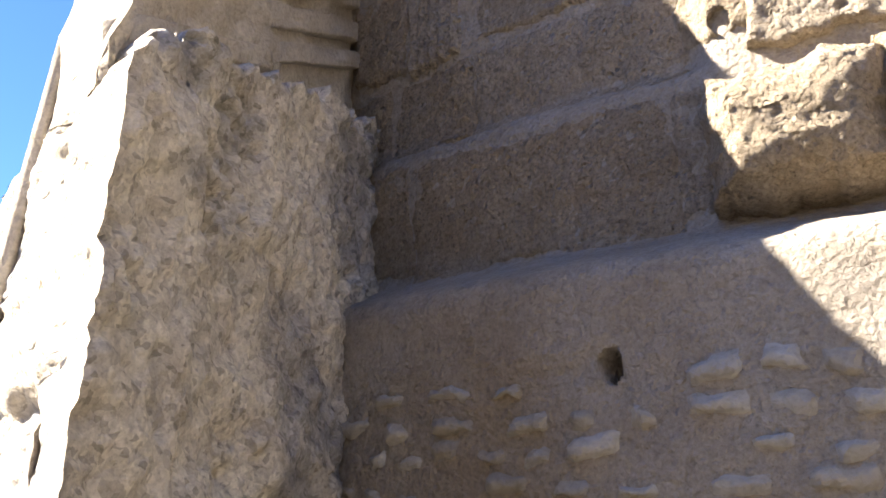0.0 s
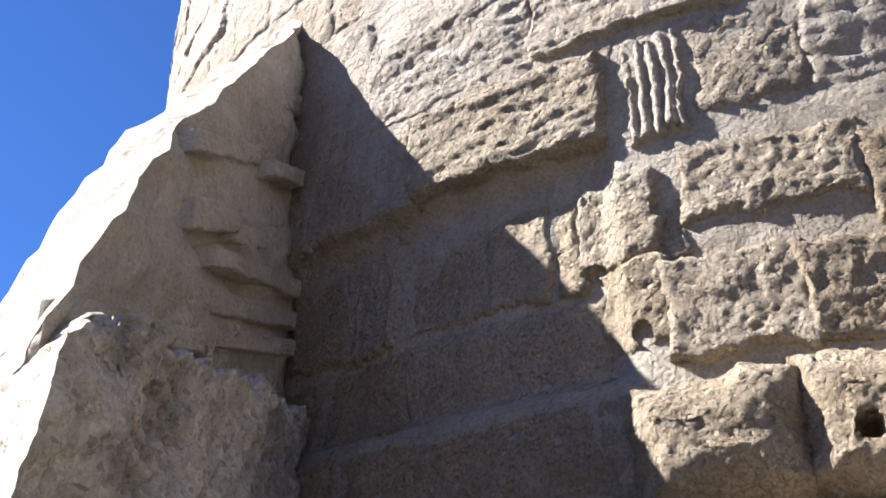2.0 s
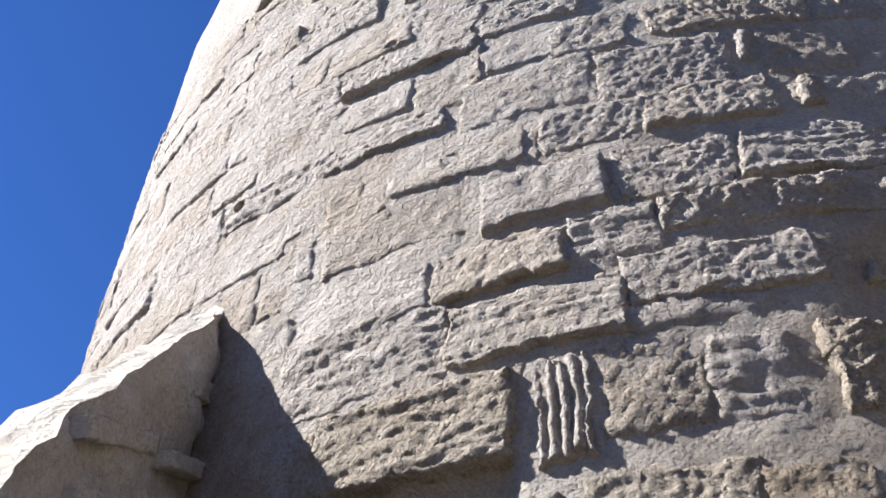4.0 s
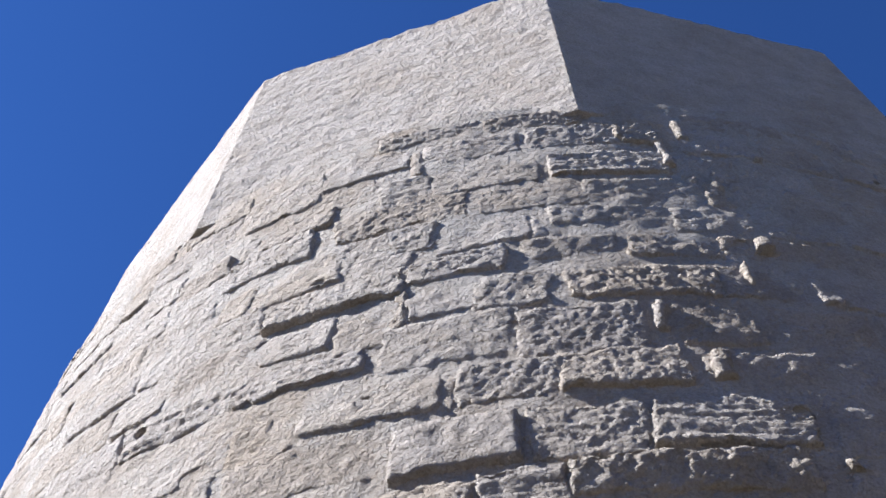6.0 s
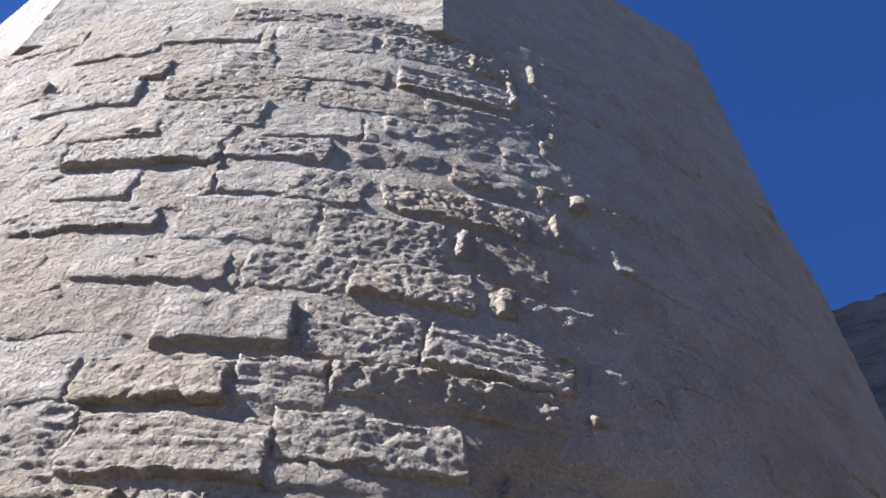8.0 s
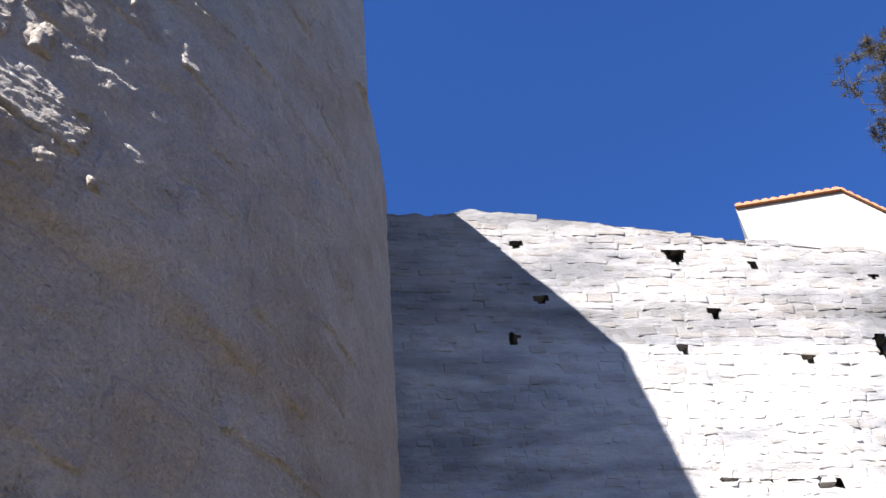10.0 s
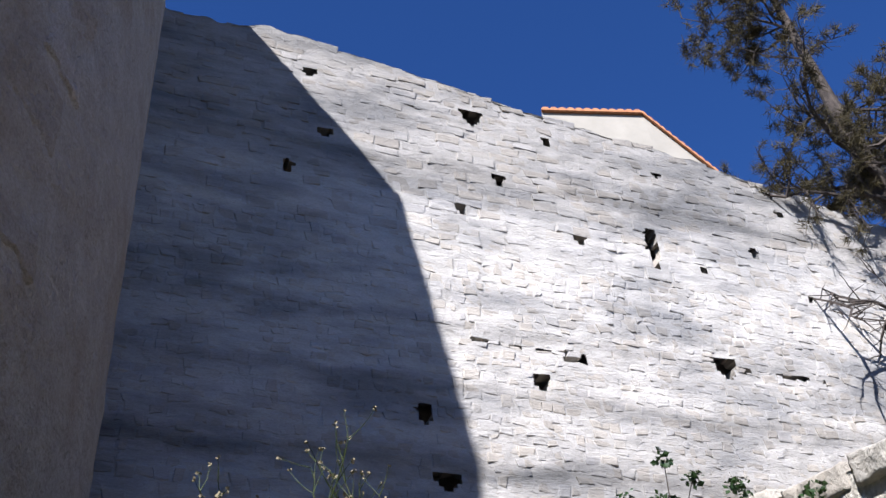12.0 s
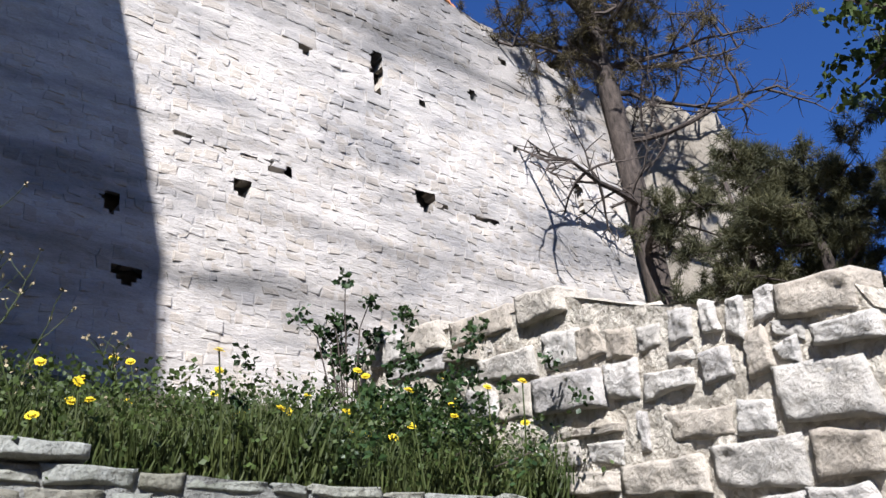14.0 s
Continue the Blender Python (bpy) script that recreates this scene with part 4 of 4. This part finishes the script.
def terrace_height(k, side=0.0):
    return 2.46 + 2.3 * k ** 1.1


def terrace_point(s, k):
    """A place on the terrace: s along the retaining wall, k from it (0) to the curtain wall (1)."""
    a = RW_AT + RW_S * s - RW_N * 0.05
    far = WALL_AT + WALL_U * (s * 1.9 - 1.9) + WALL_N * 0.1
    p = a.lerp(far, k)
    return Vector((p.x, p.y, terrace_height(k) + 0.05 * fractal(p.x, p.y, 0, 1.1, 4)))


def build_ground():
    n, m = 50, 60
    verts = [tuple(terrace_point(-2.6 + 7.6 * i / (n - 1), j / (m - 1) * 1.04)) for j in range(m) for i in range(n)]
    tagged(new("terrace_ground", mesh_of("terrace_ground", verts, grid_faces(n, m), EARTH, True)), "dry brown earth of the terrace", "ground", kind="structure")
    size = 900
    verts = [(size * (i / 20 - 1), size * (j / 20 - 1), -0.02) for j in range(41) for i in range(41)]
    tagged(new("ground", mesh_of("ground", verts, grid_faces(41, 41), EARTH)), "trodden dry earth round the tower", "ground", kind="structure")


build_ground()


# ---- plants of the terrace ----
def blade(build, foot, tip, width, bend):
    foot, tip = Vector(foot), Vector(tip)
    way = tip - foot
    side = way.cross(Vector((bend.y, -bend.x, 0.2))).normalized() * width
    mid = foot.lerp(tip, 0.55) + bend * 0.5
    build.add([tuple(foot - side), tuple(foot + side), tuple(mid + side * 0.8), tuple(mid - side * 0.8), tuple(tip + bend)], [(0, 1, 2, 3), (3, 2, 4)])


def leaf(build, at, size, way, up):
    """A small leaf folded along its rib."""
    way, up = way.normalized(), up.normalized()
    side = way.cross(up).normalized()
    at = Vector(at)
    build.add([tuple(at), tuple(at + way * size * 0.5 + side * size * 0.4 + up * size * 0.08), tuple(at + way * size), tuple(at + way * size * 0.5 - side * size * 0.4 + up * size * 0.08)], [(0, 1, 2), (0, 2, 3)])


def random_way(rng, lift=0.0):
    while True:
        v = Vector((rng.uniform(-1, 1), rng.uniform(-1, 1), rng.uniform(-1, 1)))
        if 0.05 < v.length < 1:
            v = v.normalized()
            v.z += lift
            return v.normalized()


def build_grass():
    rng = random.Random(31)
    b = Build()
    for _ in range(26000):
        s, k = rng.uniform(-2.0, 2.2), 0.04 + rng.random() ** 1.7 * 0.3
        p = terrace_point(s, k)
        thick = 0.55 + 0.45 * noise.noise(Vector((p.x * 1.6, p.y * 1.6, 3)))
        h = rng.uniform(0.12, 0.48) * thick + 0.06
        bend = Vector((rng.gauss(0, 1), rng.gauss(0, 1), 0)) * h * 0.22
        if k < 0.02:
            h *= 0.6
        blade(b, p, p + Vector((rng.gauss(0, 0.03), rng.gauss(0, 0.03), h)), rng.uniform(0.0025, 0.006), bend)
    tagged(new("grass", b.mesh("grass", GRASS)), "tall green grass and weeds on the terrace", "grass", kind="stuff")
    # feathery leaves low in the grass
    b = Build()
    for _ in range(900):
        s, k = rng.uniform(-1.6, 2.0), 0.05 + rng.random() ** 1.5 * 0.2
        p = terrace_point(s, k)
        for _ in range(40):
            way = random_way(rng, 0.9)
            at = p + way * rng.uniform(0.05, 0.44)
            leaf(b, at, rng.uniform(0.012, 0.03), random_way(rng), random_way(rng, 0.5))
    tagged(new("feathery_weeds", b.mesh("feathery_weeds", LEAF)), "low feathery green weeds in the grass", "weeds", kind="stuff")


def flower(at, height, rng):
    """A yellow flower: a stem and a head of petals round a middle."""
    thing = tagged(new("wild_flower"), "yellow daisy-like flower on a thin green stem", "flower", "terrace flowers")
    thing.location = at
    b = Build()
    top = Vector((rng.gauss(0, 0.05), rng.gauss(0, 0.05), height))
    tube(b, [(0, 0, 0), tuple(top * 0.5 + Vector((0.02, 0, 0))), tuple(top)], [0.004, 0.0035, 0.003], 5)
    part("stem", b.mesh("stem", GRASS), thing)
    b = Build()
    face = Vector((-0.8 + rng.gauss(0, 0.2), -0.3 + rng.gauss(0, 0.2), 0.6)).normalized()
    side = face.cross(Vector((0, 0, 1))).normalized()
    other = face.cross(side)
    for k in range(13):
        a = 2 * math.pi * k / 13
        out = side * math.cos(a) + other * math.sin(a)
        leaf(b, top, 0.022, out, face)
    for k in range(9):
        a = 2 * math.pi * k / 9 + 0.2
        out = side * math.cos(a) + other * math.sin(a)
        leaf(b, top + face * 0.004, 0.015, out + face * 0.25, face)
    part("flower_head", b.mesh("flower_head", PETAL), thing, "bright yellow flower head")
    return thing


def weed_stalk(at, height, rng):
    """A tall dry weed with forked stalks and small seed heads."""
    thing = tagged(new("tall_weed"), "tall thin forked weed with pale seed heads", "weed", "tall weeds")
    thing.location = at
    stalks, heads = Build(), Build()

    def grow(p, way, length, radius, depth):
        pts = [p]
        for _ in range(4):
            way = (way + Vector((rng.gauss(0, 0.12), rng.gauss(0, 0.12), 0.04))).normalized()
            pts.append(pts[-1] + way * length / 4)
        tube(stalks, [tuple(q) for q in pts], [radius * (1 - 0.14 * k) for k in range(5)], 5)
        if depth:
            for q in pts[1:]:
                for _ in range(2 if rng.random() < 0.6 else 1):
                    grow(q, (way + random_way(rng, 0.2) * 0.9).normalized(), length * rng.uniform(0.3, 0.55), radius * 0.6, depth - 1)
        else:
            for _ in range(5):
                leaf(heads, pts[-1], rng.uniform(0.008, 0.018), random_way(rng, 0.3), random_way(rng))

    grow(Vector((0, 0, 0)), Vector((rng.gauss(0, 0.25), rng.gauss(0, 0.25), 1)).normalized(), height, 0.006, 2)
    part("stalk", stalks.mesh("stalk", GRASS), thing)
    part("seed_spray", heads.mesh("seed_spray", DRY_STALK), thing, "pale dry seed heads", "stuff")


def broadleaf_bush(name, centre, spread, count, size, material, label, rng, wood=True):
    """A bush: a few stems from the foot and leaves in clumps with gaps."""
    thing = tagged(new(name), label, "bush")
    thing.location = centre
    b = Build()
    clumps = [Vector((rng.gauss(0, spread[0]), rng.gauss(0, spread[1]), abs(rng.gauss(0.5, 0.35)) * spread[2])) for _ in range(count)]
    for c in clumps:
        r = rng.uniform(0.06, 0.16) * max(spread[0], 0.5)
        for _ in range(34):
            leaf(b, c + random_way(rng) * r * rng.random() ** 0.5, size * rng.uniform(0.6, 1.2), random_way(rng, -0.2), random_way(rng, 0.8))
    for c in clumps[:: max(1, count // 14)]:
        stem = Build()
        tube(stem, [(c.x * 0.3, c.y * 0.3, -0.2), tuple(c * 0.6), tuple(c)], [0.005, 0.004, 0.003], 5)
        part("stem", stem.mesh("stem", BARK), thing)
    part("leaves", b.mesh("leaves", material), thing, "", "stuff")
    return thing


def build_terrace_plants():
    rng = random.Random(77)
    build_grass()
    for _ in range(60):
        s, k = rng.uniform(-1.3, 2.0), rng.random() ** 1.4 * 0.2 + 0.01
        p = terrace_point(s, k)
        flower(tuple(p), rng.uniform(0.2, 0.58), rng)
    for s, k, h in ((-0.45, 0.06, 0.6), (-0.2, 0.10, 0.55), (0.1, 0.05, 0.5), (-0.05, 0.12, 0.62), (0.55, 0.08, 0.42), (-0.62, 0.05, 0.45)):
        weed_stalk(tuple(terrace_point(s, k)), h, rng)
    broadleaf_bush("ivy_bush", tuple(terrace_point(1.35, 0.09)), (0.36, 0.3, 0.5), 130, 0.03, IVY, "dark green ivy bush at the foot of the garden wall", rng)
    broadleaf_bush("ivy_bush", (7.15, -0.3, 2.95), (0.3, 0.34, 0.42), 150, 0.036, IVY, "dark green broad-leaved bush spreading over the grass", rng)
    broadleaf_bush("ivy_bush", (7.1, -0.72, 2.86), (0.22, 0.22, 0.32), 80, 0.034, IVY, "dark green bush with a few yellow flowers against the garden wall", rng)
    broadleaf_bush("ivy", (7.7, 0.05, 3.75), (0.12, 0.10, 0.4), 16, 0.045, IVY, "dark green ivy climbing over the garden wall end", rng)


build_terrace_plants()


# ---- trees ----
def needle_clump(build, at, way, size, rng, count=26):
    for _ in range(count):
        v = (random_way(rng) + way * 0.7).normalized()
        foot = at + random_way(rng) * size * 0.25
        tip = foot + v * size * rng.uniform(0.6, 1.1)
        side = v.cross(random_way(rng)).normalized() * size * 0.035
        build.add([tuple(foot - side), tuple(foot + side), tuple(tip)], [(0, 1, 2)])


def pine_tree(foot, spine, radii, limbs, reach, needles, label, seed, clump=0.17, density=1.0, name="pine_tree"):
    """A pine: a leaning trunk, crooked limbs that fork twice, and needles in open tufts."""
    rng = random.Random(seed)
    thing = tagged(new(name), label, "tree")
    thing.location = foot
    trunk, tufts = Build(), Build()
    tube(trunk, spine, radii, 12, 0.25)

    def at_spine(t):
        x = t * (len(spine) - 1)
        k = min(int(x), len(spine) - 2)
        return Vector(spine[k]).lerp(Vector(spine[k + 1]), x - k), radii[k] + (radii[k + 1] - radii[k]) * (x - k)

    def limb(branches, p, way, length, radius, depth, bare):
        pts = [p]
        steps = 6 if depth == 2 else 4
        for k in range(steps):
            way = (way + Vector((rng.gauss(0, 0.2), rng.gauss(0, 0.2), rng.gauss(0.02, 0.16)))).normalized()
            pts.append(pts[-1] + way * length / steps)
        tube(branches, [tuple(q) for q in pts], [radius * (1 - 0.75 * k / steps) for k in range(steps + 1)], 6 if depth == 2 else 4)
        if depth:
            for k in range(1, steps + 1):
                for _ in range(2):
                    if rng.random() < 0.85:
                        limb(branches, pts[k], (way * 0.6 + random_way(rng, 0.15)).normalized(), length * rng.uniform(0.28, 0.5), radius * 0.42, depth - 1, bare)
        if depth < 2 and not bare:
            for q in pts[1:]:
                if rng.random() < (0.5 if depth else 0.8) * density:
                    needle_clump(tufts, q, way, clump * rng.uniform(0.7, 1.2), rng)

    for t, angle, rise, length, bare in limbs:
        p, r = at_spine(t)
        a = radians(angle)
        branches = Build()
        limb(branches, p, Vector((math.sin(a), math.cos(a), rise)).normalized(), length * reach, max(0.02, r * 0.33), 2, bare)
        part("limb", branches.mesh("limb", BARK), thing)
    part("trunk", trunk.mesh("trunk", BARK, True), thing, "grey-brown scaly trunk")
    part("needles", tufts.mesh("needles", needles), thing, "sparse olive-brown needle tufts", "stuff")
    return thing


def build_trees():
    rng = random.Random(3)
    spine = [(0.0, 0.0, 0.0), (-0.02, 0.03, 1.2), (-0.05, 0.08, 2.4), (-0.10, 0.16, 3.6), (-0.12, 0.24, 4.6), (-0.16, 0.34, 5.8), (-0.2, 0.42, 7.0), (-0.2, 0.5, 8.2)]
    limbs = [(0.36, 300, -0.05, 1.0, True), (0.30, 310, 0.1, 0.8, True), (0.46, 110, 0.15, 1.1, False), (0.44, 200, 0.0, 1.0, True), (0.52, 130, -0.05, 1.2, False), (0.55, 155, 0.0, 1.1, True), (0.6, 100, 0.1, 1.2, False), (0.5, 170, -0.12, 1.0, True), (0.64, 140, 0.1, 1.2, False), (0.7, 165, 0.2, 1.1, False)]
    for k in range(17):
        t = rng.uniform(0.52, 0.98)
        limbs.append((t, rng.uniform(0, 360), rng.uniform(-0.15, 0.45), rng.uniform(0.6, 1.15) * (1.25 - t * 0.6), rng.random() < 0.2))
    pine_tree((14.95, -4.62, 4.6), [(0, 0, 0)] + [(1.5 * x, 1.5 * y, 0.72 + 1.5 * z) for x, y, z in spine], [0.3, 0.27, 0.22, 0.175, 0.16, 0.145, 0.11, 0.07, 0.02], limbs, 2.3, NEEDLES, "tall half-bare pine with crooked limbs behind the garden wall", 4, 0.18, 0.42)
    for x, y, z, h, seed in ((12.6, -5.0, 4.2, 3.6, 9), (11.6, -5.4, 4.0, 3.0, 12), (13.4, -6.4, 4.2, 4.2, 15), (11.2, -6.4, 4.0, 3.4, 18), (12.4, -7.6, 4.0, 4.6, 20), (10.3, -6.7, 3.8, 4.2, 23)):
        rng2 = random.Random(seed)
        low = [(rng2.uniform(0.2, 0.95), rng2.uniform(0, 360), rng2.uniform(-0.1, 0.5), rng2.uniform(0.6, 1.2), False) for _ in range(13)]
        pine_tree((x, y, z), [(0, 0, 0), (0.05, 0, h * 0.4), (0, 0.1, h * 0.75), (0.1, 0.1, h)], [0.12, 0.09, 0.06, 0.02], low, 1.0, DARK_NEEDLES, "dense dark green bushy pine below the rocks", seed, 0.15, 0.6, "young_pine")


def broadleaf_tree(foot, height, spread, label, seed):
    rng = random.Random(seed)
    thing = tagged(new("broadleaf_tree"), label, "tree")
    thing.location = foot
    trunk, leaves = Build(), Build()
    tube(trunk, [(0, 0, 0), (0.1, 0, height * 0.35), (0.0, 0.1, height * 0.6), (0.1, 0.1, height * 0.9)], [0.16, 0.12, 0.09, 0.03], 10, 0.2)
    for _ in range(30):
        start = Vector((0.05, 0.05, height * rng.uniform(0.7, 0.92)))
        way = random_way(rng, 0.5)
        end = start + Vector((way.x * spread, way.y * spread, way.z * spread * 0.7)) * rng.uniform(0.5, 1.0)
        limbs = Build()
        tube(limbs, [tuple(start), tuple(start.lerp(end, 0.5) + random_way(rng) * 0.1), tuple(end)], [0.04, 0.025, 0.008], 5)
        part("limb", limbs.mesh("limb", BARK), thing)
        for k in range(16):
            c = start.lerp(end, rng.uniform(0.35, 1.05)) + random_way(rng) * 0.3
            for _ in range(20):
                leaf(leaves, c + random_way(rng) * 0.17 * rng.random(), rng.uniform(0.06, 0.11), random_way(rng, -0.7), random_way(rng))
    part("trunk", trunk.mesh("trunk", BARK, True), thing)
    part("leaves", leaves.mesh("leaves", LEAF), thing, "light green drooping leaves", "stuff")


build_trees()
broadleaf_tree((8.6, -5.6, -0.1), 9.9, 1.5, "fresh green broad-leaved tree beside the pines", 6)


# ---- rocks and the house above ----
def build_rocks():
    """Pale ruined masonry and rock past the end of the curtain wall."""
    rng = random.Random(14)
    for x, y, w, h, d in ((17.1, -5.5, 1.7, 10.6, 1.5), (17.4, -7.2, 2.2, 7.6, 1.8), (17.6, -9.4, 2.8, 7.2, 2.0), (17.0, -12.0, 3.2, 7.2, 2.0), (16.4, -14.8, 3.2, 6.6, 2.0)):
        bm = bmesh.new()
        bmesh.ops.create_icosphere(bm, subdivisions=5, radius=1.0)
        off = rng.uniform(0, 50)
        for v in bm.verts:
            p = v.co.copy()
            q = Vector((max(-0.8, min(0.8, p.x * 1.25)), max(-0.8, min(0.8, p.y * 1.25)), max(-0.85, min(0.85, p.z * 1.3))))
            n = noise.fractal(Vector((p.x * 2 + off, p.y * 2, p.z * 4)), 0.6, 2.1, 5)
            ledges = 0.05 * math.sin(p.z * 26 + off)
            q *= 1 + 0.07 * n + ledges * 0.4
            v.co = Vector((q.x * d, q.y * w, q.z * h * 0.6))
        me = bpy.data.meshes.new("rock")
        bm.to_mesh(me)
        bm.free()
        me.materials.append(ROCK)
        ob = tagged(new("rock_outcrop", me), "pale weathered limestone outcrop beyond the wall", "rock", "outcrops")
        ob.location = (x, y, h * 0.55)


build_rocks()


def build_house():
    house = tagged(new("house"), "cream plastered house with a terracotta tile roof behind the wall", "house")
    eye = Vector((2.0, 0.2, 1.7))

    def at(az, el, dist):
        a = radians(az)
        return eye + Vector((math.sin(a) * dist, math.cos(a) * dist, math.tan(radians(el)) * dist))

    left, ridge, right = at(88.4, 45.6, 21.0), at(96.0, 44.05, 22.0), at(100.4, 39.1, 23.0)
    inward = Vector((1.0, 0.1, 0)).normalized() * 6
    low = -0.02
    b = Build()
    outline = [Vector((left.x, left.y, low)), Vector((right.x, right.y, low)), right, ridge, left]
    verts = [tuple(p) for p in outline] + [tuple(p + inward) for p in outline]
    b.add(verts, [(0, 1, 2, 3, 4), (9, 8, 7, 6, 5)] + [(k, 5 + k, 5 + (k + 1) % 5, (k + 1) % 5) for k in range(5)])
    part("wall", b.mesh("wall", PLASTER), house, "cream plastered wall")
    for a, c in ((left, ridge), (ridge, right)):
        way = c - a
        n = Vector((0, 0, 1))
        b = Build()
        over = -inward.normalized() * 0.12
        v = [a + over, c + over, c + inward, a + inward]
        b.add([tuple(p + n * 0.02) for p in v] + [tuple(p + n * 0.09) for p in v], [(3, 2, 1, 0), (4, 5, 6, 7)] + [(k, (k + 1) % 4, 4 + (k + 1) % 4, 4 + k) for k in range(4)])
        roof = part("roof", b.mesh("roof", TILE), house, "terracotta roof slope")
        count = int(way.length / 0.24)
        for k in range(count):
            p = a + way * (k + 0.5) / count + n * 0.09
            t = Build()
            half = way.normalized() * 0.105
            rows = []
            for e in (over, over * 0.1 + inward * 0.15):
                for m in range(6):
                    ang = math.pi * m / 5
                    rows.append(tuple(p + e - half * math.cos(ang) + n * 0.06 * math.sin(ang)))
            t.add(rows, [(m, m + 1, 7 + m, 6 + m) for m in range(5)] + [(0, 1, 2, 3, 4, 5)])
            part("roof_tile", t.mesh("roof_tile", TILE), roof)


build_house()


# ---- unseen plain wall, added behind the camera to block low sky light ----
def build_sky_block_wall():
    b = Build()
    n, m = 90, 24
    for face, depth in ((0, 0.0), (1, 0.8)):
        verts = []
        for j in range(m):
            for i in range(n):
                x, z = -26 + 34 * i / (n - 1), -0.02 + 8.0 * j / (m - 1)
                verts.append((x, -9.5 - depth + 0.05 * fractal(x, 0, z, 0.8, 4), z))
        b.add(verts, grid_faces(n, m) if face else [f[::-1] for f in grid_faces(n, m)])
    b.add([(-26, -9.5, 7.98), (8, -9.5, 7.98), (8, -10.3, 7.98), (-26, -10.3, 7.98)], [(0, 1, 2, 3)])
    tagged(new("wall_south", b.mesh("wall_south", GARDEN_STONE, True)), "unseen plain grey stone wall added to block low sky light", "wall", kind="structure")


build_sky_block_wall()
